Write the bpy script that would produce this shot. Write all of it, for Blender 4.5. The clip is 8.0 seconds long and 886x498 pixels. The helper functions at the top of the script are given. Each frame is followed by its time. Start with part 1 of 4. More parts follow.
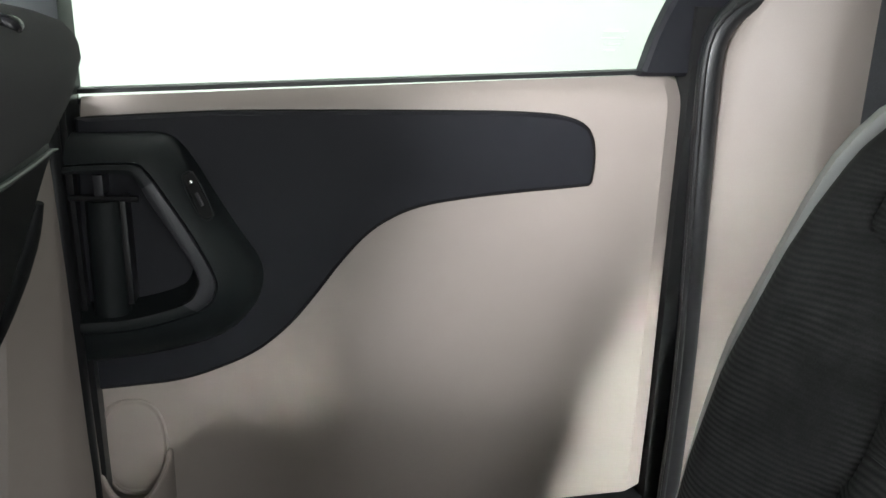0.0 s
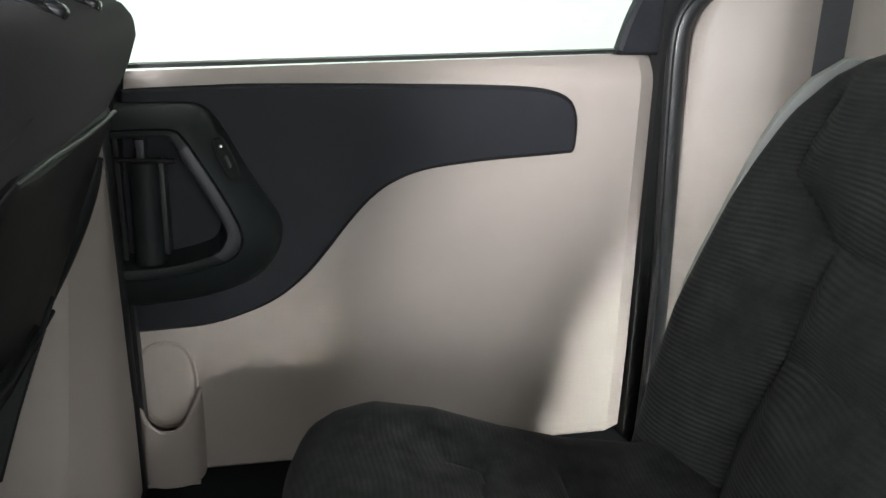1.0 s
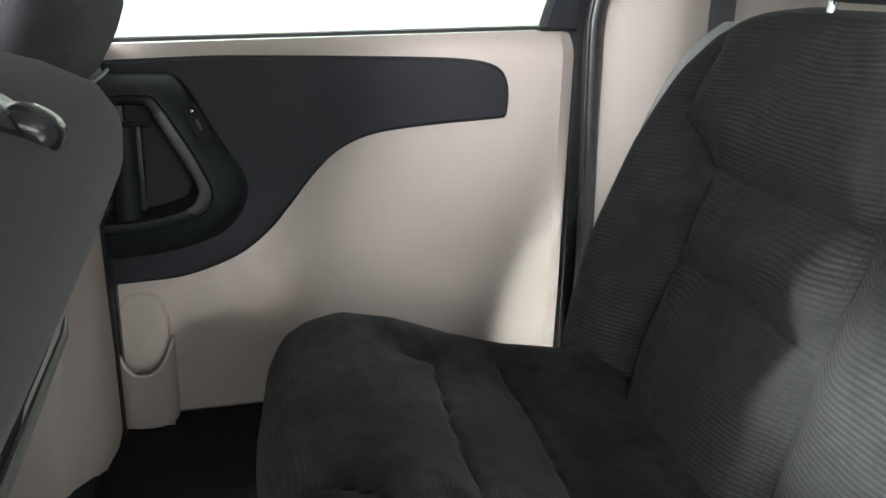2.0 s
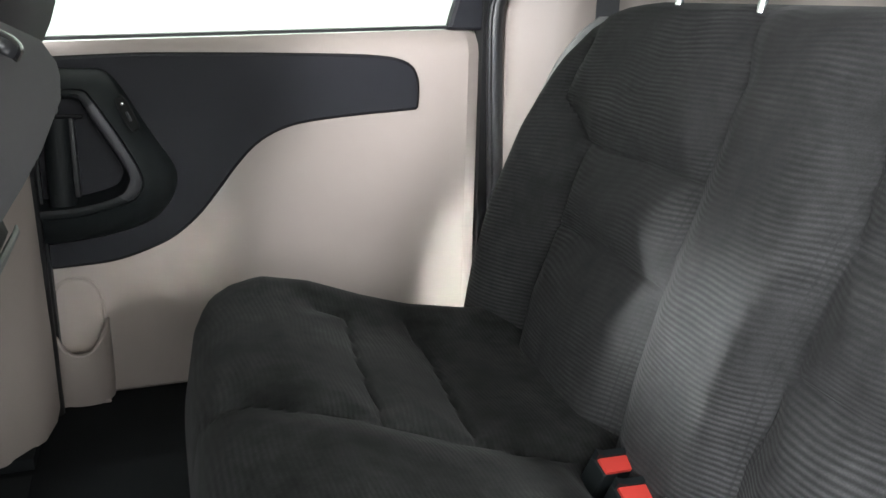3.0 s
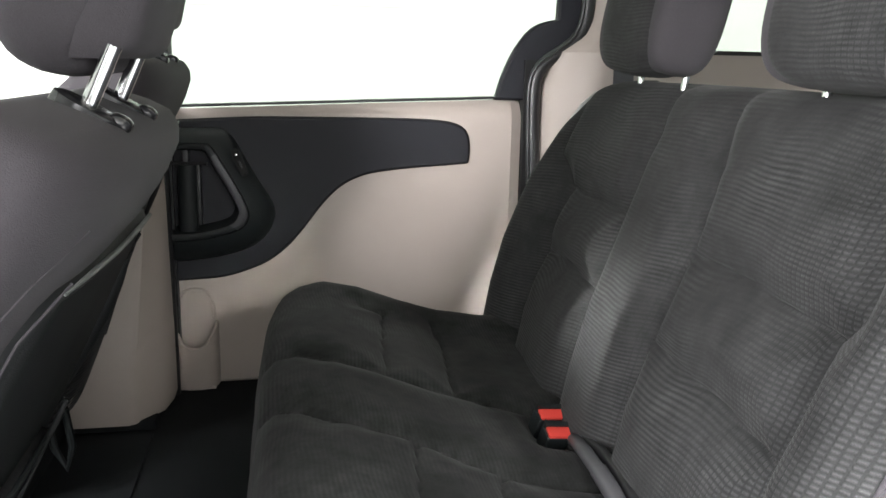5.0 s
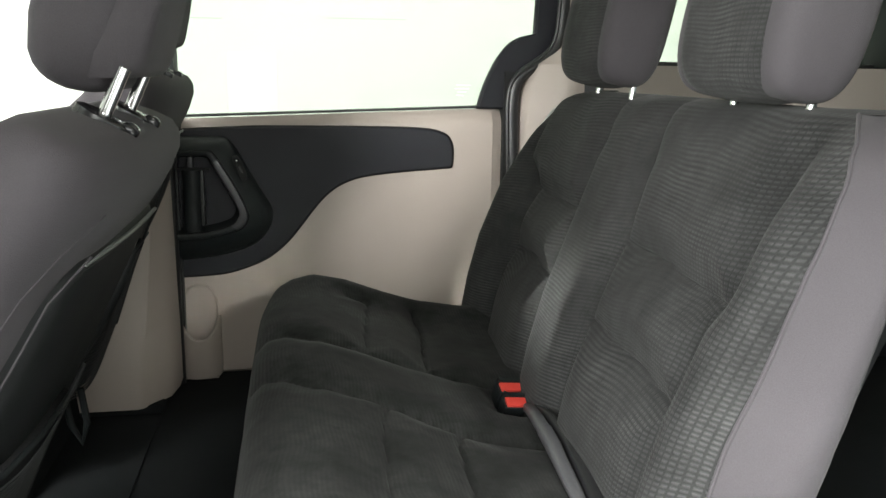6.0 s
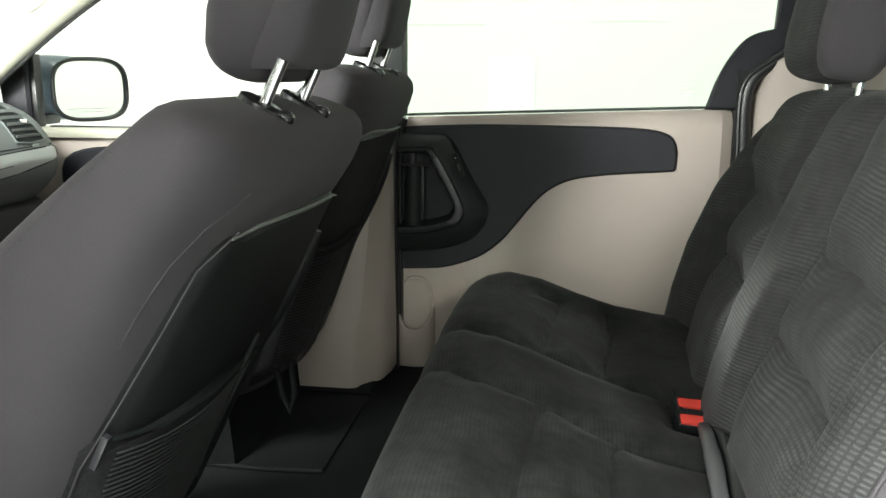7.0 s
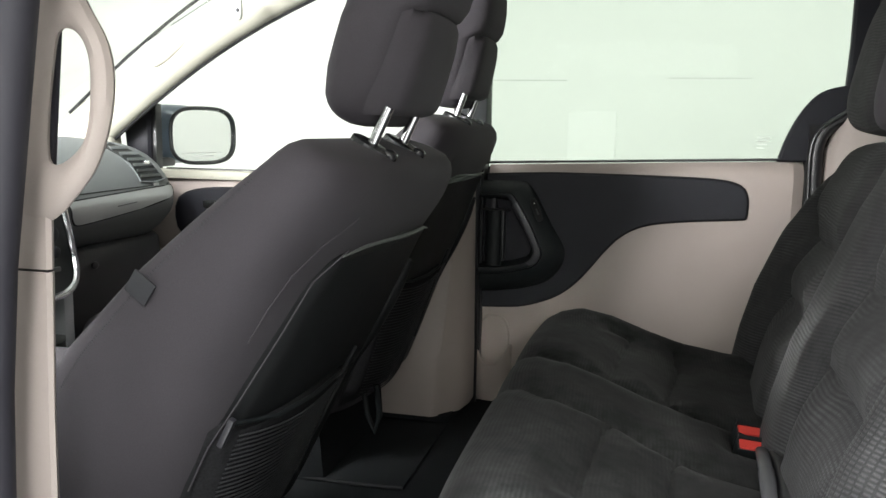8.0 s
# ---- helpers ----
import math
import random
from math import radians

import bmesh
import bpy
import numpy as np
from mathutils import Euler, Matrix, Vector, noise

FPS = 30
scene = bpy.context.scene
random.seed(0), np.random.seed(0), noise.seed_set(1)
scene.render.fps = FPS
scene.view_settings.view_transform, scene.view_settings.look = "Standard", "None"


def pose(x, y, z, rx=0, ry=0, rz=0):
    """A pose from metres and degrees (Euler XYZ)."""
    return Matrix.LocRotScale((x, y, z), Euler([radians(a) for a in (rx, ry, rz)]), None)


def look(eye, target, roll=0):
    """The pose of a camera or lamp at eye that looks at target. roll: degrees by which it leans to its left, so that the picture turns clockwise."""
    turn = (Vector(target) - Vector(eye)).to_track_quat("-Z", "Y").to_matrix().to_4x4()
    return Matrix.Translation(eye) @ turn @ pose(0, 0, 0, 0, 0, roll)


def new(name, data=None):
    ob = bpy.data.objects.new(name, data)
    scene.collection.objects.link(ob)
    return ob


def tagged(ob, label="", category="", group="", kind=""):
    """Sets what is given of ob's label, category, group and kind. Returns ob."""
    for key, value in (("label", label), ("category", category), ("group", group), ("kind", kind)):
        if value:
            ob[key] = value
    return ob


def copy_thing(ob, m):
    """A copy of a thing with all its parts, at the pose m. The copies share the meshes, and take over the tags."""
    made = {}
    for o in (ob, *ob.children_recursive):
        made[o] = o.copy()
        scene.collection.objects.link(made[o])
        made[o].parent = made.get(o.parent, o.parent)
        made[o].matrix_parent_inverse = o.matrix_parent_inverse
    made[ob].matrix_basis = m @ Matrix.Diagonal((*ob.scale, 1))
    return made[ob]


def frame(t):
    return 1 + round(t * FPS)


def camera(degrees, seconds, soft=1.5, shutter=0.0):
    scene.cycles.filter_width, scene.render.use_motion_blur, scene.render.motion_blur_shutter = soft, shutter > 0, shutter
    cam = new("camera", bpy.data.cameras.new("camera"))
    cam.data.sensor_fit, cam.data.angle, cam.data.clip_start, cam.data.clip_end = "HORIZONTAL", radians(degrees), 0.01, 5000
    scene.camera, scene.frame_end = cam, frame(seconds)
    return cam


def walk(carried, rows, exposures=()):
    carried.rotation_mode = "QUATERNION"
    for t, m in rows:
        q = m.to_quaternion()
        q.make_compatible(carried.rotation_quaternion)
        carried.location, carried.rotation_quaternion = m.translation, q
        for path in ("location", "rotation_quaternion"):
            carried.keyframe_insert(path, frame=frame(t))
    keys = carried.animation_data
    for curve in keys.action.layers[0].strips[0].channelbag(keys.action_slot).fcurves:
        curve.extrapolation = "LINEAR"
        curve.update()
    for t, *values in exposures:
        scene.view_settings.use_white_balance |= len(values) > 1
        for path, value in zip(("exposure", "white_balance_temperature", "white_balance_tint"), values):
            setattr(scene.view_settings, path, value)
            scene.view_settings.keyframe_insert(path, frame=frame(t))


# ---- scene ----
cam = camera(55.9, 8.0)
ROWS = [
    (0.0, 0.0051, 0.0017, 0.8042, 72.326, -1.279, -10.416),
    (0.2, 0.0086, -0.0203, 0.8, 72.332, -1.263, -10.666),
    (0.5, 0.0211, -0.0677, 0.8043, 72.159, -1.158, -10.453),
    (0.7, 0.0048, -0.1018, 0.8043, 72.135, -1.117, -10.509),
    (1.0, -0.0261, -0.1583, 0.8027, 71.67, -1.305, -10.589),
    (1.2, -0.0486, -0.1971, 0.7973, 71.496, -1.485, -11.082),
    (2.3, -0.0785, -0.3934, 0.7473, 72.81, -1.255, -16.796),
    (2.5, -0.0792, -0.4247, 0.7362, 73.159, -1.295, -18.105),
    (2.7, -0.0755, -0.45, 0.7334, 73.219, -1.249, -18.773),
    (3.0, -0.0699, -0.4969, 0.7429, 73.27, -1.21, -18.977),
    (3.2, -0.0534, -0.5304, 0.7506, 73.405, -1.126, -18.623),
    (3.5, -0.0221, -0.5891, 0.7514, 73.703, -0.956, -16.923),
    (3.7, 0.0024, -0.6359, 0.7543, 73.902, -0.638, -15.113),
    (4.0, 0.0312, -0.7054, 0.7664, 74.51, -0.577, -12.751),
    (4.2, 0.0383, -0.7455, 0.7747, 75.014, -0.771, -11.495),
    (4.5, 0.0265, -0.7971, 0.7723, 76.347, -0.937, -10.806),
    (4.7, -0.0008, -0.8342, 0.7676, 76.917, -1.076, -10.671),
    (5.8, -0.006, -1.0607, 0.7787, 77.924, -0.764, -10.181),
    (6.0, 0.0275, -1.07, 0.7777, 78.019, -0.698, -9.947),
    (6.2, 0.0658, -1.0639, 0.7781, 78.206, -0.351, -8.093),
    (6.5, 0.121, -1.0526, 0.7716, 78.199, 0.051, -2.18),
    (6.7, 0.1417, -1.0512, 0.7712, 78.278, 0.195, 2.32),
    (7.0, 0.1638, -1.0609, 0.7621, 78.261, -0.33, 8.342),
    (7.2, 0.1742, -1.0747, 0.758, 78.41, -0.338, 10.645),
    (7.5, 0.1907, -1.1055, 0.7481, 78.984, -0.357, 12.459),
    (7.7, 0.1937, -1.1488, 0.7475, 80.527, -0.602, 13.401),
    (7.8, 0.1918, -1.1683, 0.7487, 81.162, -0.803, 13.683),
    (8.0, 0.1847, -1.2054, 0.7525, 81.792, -1.001, 13.852),
]
EXPOSURES = [(0.0, 0.22, 6350, 5), (1.0, 0.26, 6350, 5), (2.5, 0.41, 6350, 6), (3.6, 0.53, 6350, 7), (4.5, 0.40, 6450, 8), (6.0, 0.07, 6780, 1), (7.5, 0.06, 6780, -3), (8.0, -0.34, 6600, 6)]
walk(cam, [(t, pose(*placed)) for t, *placed in ROWS], EXPOSURES)

# ---- light: a bay with added wall-washing ceiling lamps and unseen soft panels ----
world = bpy.data.worlds.new("bay_air")
world.use_nodes = True
world.node_tree.nodes["Background"].inputs[0].default_value = (0.9, 0.95, 1.0, 1)
world.node_tree.nodes["Background"].inputs[1].default_value = 0.05
scene.world = world
CEIL = 2.75
GROUND = -0.52
LAMPS = [(-2.2, 1.9), (0.2, 1.9), (2.4, 1.9), (5.2, 2.2)]


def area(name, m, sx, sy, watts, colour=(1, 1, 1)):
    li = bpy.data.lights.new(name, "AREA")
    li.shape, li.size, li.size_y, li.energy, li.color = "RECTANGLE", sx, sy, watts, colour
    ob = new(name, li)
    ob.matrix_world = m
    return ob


# Unseen lamps added to whiten the far wall, turned away from the van
for lx, ly in LAMPS:
    area("wall_wash_lamp", look((lx, ly, CEIL - 0.20), (lx, 6.0, 0.5)), 2.0, 0.5, 78, (1.0, 1.0, 1.0))
# two unseen area lamps added along the near side to light the cabin
area("side_fill_panel", look((-1.0, -5.6, 2.00), (-0.1, 0.5, 0.6)), 7.5, 1.3, 255, (1.0, 0.985, 1.02))
area("front_key_panel", look((-3.3, -3.75, 1.60), (0.45, -0.1, 0.6)), 1.3, 1.5, 520, (1.0, 0.985, 1.02))
# Added lamp: whitens the wall ahead and brightens the dash through the windscreen
area("front_wall_fill", look((-5.0, 0.3, CEIL - 0.2), (-7.5, 0.3, 0.6)), 2.4, 0.5, 85, (1.0, 1.0, 1.0))
# Unseen lamps added so the bay floor bounces fill up to the headliner
for lx in (-1.3, 0.5):
    area("floor_bounce_fill", look((lx, -1.75, CEIL - 0.12), (lx + 0.001, -1.75, 0.0)), 1.6, 0.5, 300, (1.0, 0.985, 1.03))
# two unseen ceiling spots, cones narrowed to shape the pools: one ahead shines through the windscreen between the front
# seats, one through the rear side window
SPOTS = [((-5.6, 0.99, 2.15), (0.43, 0.17, 0.425), 0.32, 1.7, 0.28), ((2.08, -5.40, CEIL - 0.16), (0.60, 1.15, 0.10), 5.2, 11, 0.9)]
for eye, target, watts, cone, wide in SPOTS:
    spot = area("ceiling_spot_beam", look(eye, target), wide, 0.5 * wide, watts, (1.0, 1.0, 1.0))
    spot.data.spread = radians(cone)


# ---- materials ----
def node_mat(name, base, rough=0.5, metal=0.0, grain=0.0, grain_scale=900.0, bump=0.0, blotch=0.06, blotch_scale=6.0, spec=0.5, sheen=0.0, coat=0.0):
    m = bpy.data.materials.new(name)
    m.use_nodes = True
    nt = m.node_tree
    b = nt.nodes["Principled BSDF"]
    b.inputs["Roughness"].default_value = rough
    b.inputs["Metallic"].default_value = metal
    b.inputs["Specular IOR Level"].default_value = spec
    b.inputs["Sheen Weight"].default_value = sheen
    b.inputs["Coat Weight"].default_value = coat
    tc = nt.nodes.new("ShaderNodeTexCoord")
    n1 = nt.nodes.new("ShaderNodeTexNoise")
    n1.inputs["Scale"].default_value = blotch_scale
    n1.inputs["Detail"].default_value = 4
    n2 = nt.nodes.new("ShaderNodeTexNoise")
    n2.inputs["Scale"].default_value = grain_scale
    n2.inputs["Detail"].default_value = 2
    nt.links.new(tc.outputs["Object"], n1.inputs["Vector"])
    nt.links.new(tc.outputs["Object"], n2.inputs["Vector"])
    add = nt.nodes.new("ShaderNodeMath")
    add.operation = "MULTIPLY_ADD"
    nt.links.new(n1.outputs["Fac"], add.inputs[0])
    add.inputs[1].default_value = 2 * blotch
    add.inputs[2].default_value = 1 - blotch
    g = nt.nodes.new("ShaderNodeMath")
    g.operation = "MULTIPLY_ADD"
    nt.links.new(n2.outputs["Fac"], g.inputs[0])
    g.inputs[1].default_value = 2 * grain
    g.inputs[2].default_value = 1 - grain
    mul = nt.nodes.new("ShaderNodeMath")
    mul.operation = "MULTIPLY"
    nt.links.new(add.outputs[0], mul.inputs[0])
    nt.links.new(g.outputs[0], mul.inputs[1])
    col = nt.nodes.new("ShaderNodeVectorMath")
    col.operation = "SCALE"
    col.inputs[0].default_value = base
    nt.links.new(mul.outputs[0], col.inputs["Scale"])
    nt.links.new(col.outputs[0], b.inputs["Base Color"])
    rr = nt.nodes.new("ShaderNodeMath")
    rr.operation = "MULTIPLY_ADD"
    nt.links.new(n1.outputs["Fac"], rr.inputs[0])
    rr.inputs[1].default_value = 0.16
    rr.inputs[2].default_value = max(rough - 0.08, 0.02)
    nt.links.new(rr.outputs[0], b.inputs["Roughness"])
    if bump:
        bp = nt.nodes.new("ShaderNodeBump")
        bp.inputs["Strength"].default_value = bump
        bp.inputs["Distance"].default_value = 0.0006
        nt.links.new(n2.outputs["Fac"], bp.inputs["Height"])
        nt.links.new(bp.outputs[0], b.inputs["Normal"])
    return m


def fabric_mat(name, base, axis, pitch=0.0056, brick_from=None, strength=0.55, ribbing=0.9, nap=2.0, velvet=1.0):
    """Ribbed knit: ribs along y, stacked along the given axis; beyond brick_from (in y) the ribs break into short bars."""
    m = bpy.data.materials.new(name)
    m.use_nodes = True
    nt = m.node_tree
    N, L = nt.nodes.new, nt.links.new

    def math_node(op, a, b=None, c=None):
        n = N("ShaderNodeMath")
        n.operation = op
        for i, v in enumerate((a, b, c)):
            if v is None:
                continue
            if isinstance(v, (int, float)):
                n.inputs[i].default_value = v
            else:
                L(v, n.inputs[i])
        return n.outputs[0]

    tc = N("ShaderNodeTexCoord")
    sep = N("ShaderNodeSeparateXYZ")
    L(tc.outputs["Object"], sep.inputs[0])
    warp = N("ShaderNodeTexNoise")
    warp.inputs["Scale"].default_value = 5.5
    warp.inputs["Detail"].default_value = 1.0
    L(tc.outputs["Object"], warp.inputs["Vector"])
    blot = N("ShaderNodeTexNoise")
    blot.inputs["Scale"].default_value = 9.0
    blot.inputs["Detail"].default_value = 5.0
    L(tc.outputs["Object"], blot.inputs["Vector"])
    fine = N("ShaderNodeTexNoise")
    fine.inputs["Scale"].default_value = 700.0
    L(tc.outputs["Object"], fine.inputs["Vector"])
    mottle = N("ShaderNodeTexNoise")
    mottle.inputs["Scale"].default_value = 42.0
    mottle.inputs["Detail"].default_value = 4.0
    mottle.inputs["Roughness"].default_value = 0.65
    L(tc.outputs["Object"], mottle.inputs["Vector"])
    along = sep.outputs["XYZ".index(axis)]
    shifted = math_node("MULTIPLY_ADD", warp.outputs["Fac"], 0.032, along)
    rib = math_node("SINE", math_node("MULTIPLY", shifted, 2 * math.pi / pitch))
    rib = math_node("MULTIPLY_ADD", rib, 0.5, 0.5)
    # nap brushed one way or the other hides or shows the ribs
    show = math_node("SMOOTH_MIN", math_node("MAXIMUM", math_node("MULTIPLY_ADD", blot.outputs["Fac"], 3.2, -1.05), 0.12), 1.0, 0.1)
    if brick_from is not None:
        side = math_node("MULTIPLY_ADD", sep.outputs[1], -5.0, 5.0 * brick_from + 0.5)
        side = math_node("MINIMUM", math_node("MAXIMUM", side, 0.0), 1.0)
        for mid, half in ((0.262, 0.022), (0.045, 0.024)):
            band = math_node("MULTIPLY_ADD", math_node("ABSOLUTE", math_node("SUBTRACT", sep.outputs[1], mid)), -1 / 0.025, half / 0.025)
            side = math_node("MAXIMUM", side, math_node("MINIMUM", math_node("MAXIMUM", band, 0.0), 0.6))
        lean = math_node("MULTIPLY_ADD", along, 0.06, sep.outputs[1])
        bars = math_node("SINE", math_node("MULTIPLY", lean, 2 * math.pi / 0.0085))
        bars = math_node("MINIMUM", math_node("MULTIPLY_ADD", bars, 2.2, 2.0), 1.0)
        bars = math_node("MAXIMUM", bars, 0.0)
        rib = math_node("MULTIPLY", rib, math_node("SUBTRACT", 1.0, math_node("MULTIPLY", side, math_node("SUBTRACT", 1.0, bars))))
        show = math_node("MAXIMUM", show, math_node("MULTIPLY", side, 0.9))
    ribs = math_node("MULTIPLY", rib, show)
    dark = math_node("MULTIPLY", math_node("SUBTRACT", 1.0, rib), show)
    tone = math_node("MULTIPLY_ADD", dark, -0.92 * ribbing, 1.25)
    tone = math_node("MULTIPLY", tone, math_node("MULTIPLY_ADD", blot.outputs["Fac"], nap, 1.0 - 0.5 * nap))
    tone = math_node("MULTIPLY", tone, math_node("MULTIPLY_ADD", fine.outputs["Fac"], 0.8, 0.6))
    tone = math_node("MULTIPLY", tone, math_node("MULTIPLY_ADD", mottle.outputs["Fac"], velvet, 1.0 - 0.5 * velvet))
    col = N("ShaderNodeVectorMath")
    col.operation = "SCALE"
    col.inputs[0].default_value = base
    L(tone, col.inputs["Scale"])
    b = nt.nodes["Principled BSDF"]
    L(col.outputs[0], b.inputs["Base Color"])
    b.inputs["Roughness"].default_value = 0.8
    b.inputs["Specular IOR Level"].default_value = 0.12
    b.inputs["Sheen Weight"].default_value = 0.04
    b.inputs["Sheen Roughness"].default_value = 0.45
    bp = N("ShaderNodeBump")
    bp.inputs["Strength"].default_value = strength
    bp.inputs["Distance"].default_value = 0.0016
    L(math_node("MULTIPLY_ADD", fine.outputs["Fac"], 0.25, ribs), bp.inputs["Height"])
    L(bp.outputs[0], b.inputs["Normal"])
    return m


def glass_mat(name, tint):
    m = bpy.data.materials.new(name)
    m.use_nodes = True
    b = m.node_tree.nodes["Principled BSDF"]
    b.inputs["Base Color"].default_value = (*tint, 1)
    b.inputs["Roughness"].default_value = 0.0
    b.inputs["Transmission Weight"].default_value = 1.0
    b.inputs["IOR"].default_value = 1.07
    return m


BEIGE = node_mat("beige_trim_plastic", (0.348, 0.301, 0.272), 0.55, grain=0.05, grain_scale=700, bump=0.25, blotch=0.03)
DARK = node_mat("charcoal_trim_plastic", (0.0112, 0.0114, 0.0150), 0.55, grain=0.15, grain_scale=800, bump=0.3, blotch=0.08, spec=0.26)
DARKER = node_mat("black_handle_plastic", (0.0085, 0.0108, 0.0115), 0.55, grain=0.1, bump=0.15, spec=0.3)
LIP = node_mat("satin_grey_plastic", (0.026, 0.0255, 0.030), 0.4, grain=0.05)
RUBBER = node_mat("black_rubber", (0.012, 0.012, 0.013), 0.38, grain=0.1)
# Rubber again, base lifted to grey to carry the light on the near seal
SEAL = node_mat("lit_grey_rubber", (0.024, 0.023, 0.030), 0.6, grain=0.1)
GLOVE = node_mat("dark_grey_grained_plastic", (0.026, 0.027, 0.030), 0.6, grain=0.15, grain_scale=600, bump=0.4)
GAP = node_mat("dark_joint", (0.006, 0.006, 0.006), 0.9)
CARPET = node_mat("black_carpet", (0.013, 0.0145, 0.0155), 0.95, grain=0.5, grain_scale=500, bump=1.0, blotch=0.25, blotch_scale=9, spec=0.1)
CHROME = node_mat("polished_steel", (0.80, 0.80, 0.81), 0.17, metal=1.0, blotch=0.02)
RED = node_mat("red_button_plastic", (0.5, 0.045, 0.035), 0.4, blotch=0.08, blotch_scale=60)
SUEDE = node_mat("smooth_grey_seat_cloth", (0.0460, 0.0420, 0.0470), 0.85, grain=0.25, grain_scale=900, bump=0.5, blotch=0.15, blotch_scale=8, spec=0.2, sheen=0.05)
VINYL = node_mat("black_seatback_vinyl", (0.013, 0.014, 0.0145), 0.55, grain=0.15, grain_scale=700, bump=0.4, blotch=0.1, spec=0.25)
PIPING = node_mat("grey_piping", (0.12, 0.125, 0.12), 0.5)
WEB = node_mat("grey_belt_webbing", (0.045, 0.045, 0.05), 0.6, grain=0.3, grain_scale=400, bump=0.6)
LATCH = node_mat("brushed_grey_plastic", (0.065, 0.065, 0.07), 0.38)
# One cloth twice: the cushion's copy has its shade put into the base colour
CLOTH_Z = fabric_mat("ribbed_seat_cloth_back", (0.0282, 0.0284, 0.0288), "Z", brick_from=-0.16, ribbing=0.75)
CLOTH_X_SHADED = fabric_mat("ribbed_seat_cloth_shaded", (0.0125, 0.0129, 0.0126), "X", strength=0.25, ribbing=0.42, nap=3.4, velvet=2.3)
# End cover plastic: light caught from behind is put into its pale base
PALE = node_mat("plastic_paled_as_lit", (0.42, 0.43, 0.42), 0.4, grain=0.04)
GLOSSY = node_mat("glossy_black_plastic", (0.02, 0.02, 0.022), 0.22, blotch=0.05)
DASH = node_mat("grey_green_dash_plastic", (0.125, 0.138, 0.137), 0.6, grain=0.12, grain_scale=500, bump=0.5)
SILVER = node_mat("silver_dash_strip", (0.40, 0.42, 0.42), 0.4, metal=0.3, grain=0.03)
PILLAR = node_mat("pale_pillar_trim", (0.335, 0.330, 0.272), 0.6, grain=0.05, bump=0.2, blotch=0.03)
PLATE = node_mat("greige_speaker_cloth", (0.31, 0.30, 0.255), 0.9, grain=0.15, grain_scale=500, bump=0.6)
LINER = node_mat("headliner_cloth", (0.80, 0.77, 0.70), 0.95, grain=0.1, bump=0.4, blotch=0.04)
PAINT = node_mat("slate_blue_paint", (0.09, 0.12, 0.15), 0.28, coat=0.6, blotch=0.03)
BAY = node_mat("white_bay_paint", (0.80, 0.82, 0.78), 0.6, blotch=0.03, blotch_scale=0.7)
# Unseen floor, base raised to bounce light up into the cabin
BAYFLOOR = node_mat("grey_bay_floor", (0.68, 0.68, 0.66), 0.45, grain=0.15, grain_scale=60, blotch=0.15, blotch_scale=1.2)
# Unseen near wall and ceiling darkened to cut bounced fill in the van
DIMWALL = node_mat("low_bounce_bay_grey", (0.36, 0.37, 0.36), 0.7, blotch=0.05, blotch_scale=0.7)
WHITE = node_mat("pale_sheet_white", (0.84, 0.86, 0.82), 0.6, blotch=0.01)
MIRROR = node_mat("mirror_glass", (0.92, 0.93, 0.93), 0.03, metal=1.0, blotch=0.0)
PRIVACY = glass_mat("tinted_green_glass", (0.51, 0.56, 0.515))
CLEAR = glass_mat("clear_glass", (0.97, 0.99, 0.97))
ORANGE = node_mat("orange_plastic", (0.8, 0.25, 0.04), 0.5)
PRINT = node_mat("grey_print", (0.6, 0.62, 0.59), 0.7)


# ---- building helpers ----
def group(name, label, category, kind="", grp=""):
    ob = new(name)
    ob.empty_display_size = 0.05
    return tagged(ob, label, category, grp, kind)


def part(name, bm, material, parent=None, label="", angle=40):
    me = bpy.data.meshes.new(name)
    bmesh.ops.recalc_face_normals(bm, faces=bm.faces)
    bm.to_mesh(me)
    bm.free()
    me.materials.append(material)
    me.shade_smooth()
    me.set_sharp_from_angle(angle=radians(angle))
    ob = new(name, me)
    ob.parent = parent
    return tagged(ob, label) if label else ob


def box_bm(x0, x1, y0, y1, z0, z1, bevel=0.0, seg=2):
    bm = bmesh.new()
    bmesh.ops.create_cube(bm, size=1.0)
    for v in bm.verts:
        v.co = Vector((x0 + (v.co.x + 0.5) * (x1 - x0), y0 + (v.co.y + 0.5) * (y1 - y0), z0 + (v.co.z + 0.5) * (z1 - z0)))
    if bevel:
        bmesh.ops.bevel(bm, geom=list(bm.edges), offset=bevel, segments=seg, profile=0.7, affect="EDGES")
    return bm


def join(*bms):
    out = bmesh.new()
    for b in bms:
        me = bpy.data.meshes.new("tmp")
        b.to_mesh(me)
        b.free()
        out.from_mesh(me)
        bpy.data.meshes.remove(me)
    return out


def thick(bm, t):
    """Gives a sheet its thickness."""
    bm.normal_update()
    bmesh.ops.solidify(bm, geom=bm.faces[:], thickness=t)
    return bm


def moved(bm, m):
    bmesh.ops.transform(bm, matrix=m, verts=bm.verts)
    return bm


def loft_bm(loops, caps=True, closed=True):
    """Skin through a list of loops of equally many points."""
    bm = bmesh.new()
    rows = [[bm.verts.new(p) for p in lp] for lp in loops]
    n = len(rows[0])
    for a, b in zip(rows, rows[1:]):
        for i in range(n if closed else n - 1):
            j = (i + 1) % n
            bm.faces.new((a[i], a[j], b[j], b[i]))
    if caps:
        bm.faces.new(rows[0])
        bm.faces.new(rows[-1][::-1])
    return bm


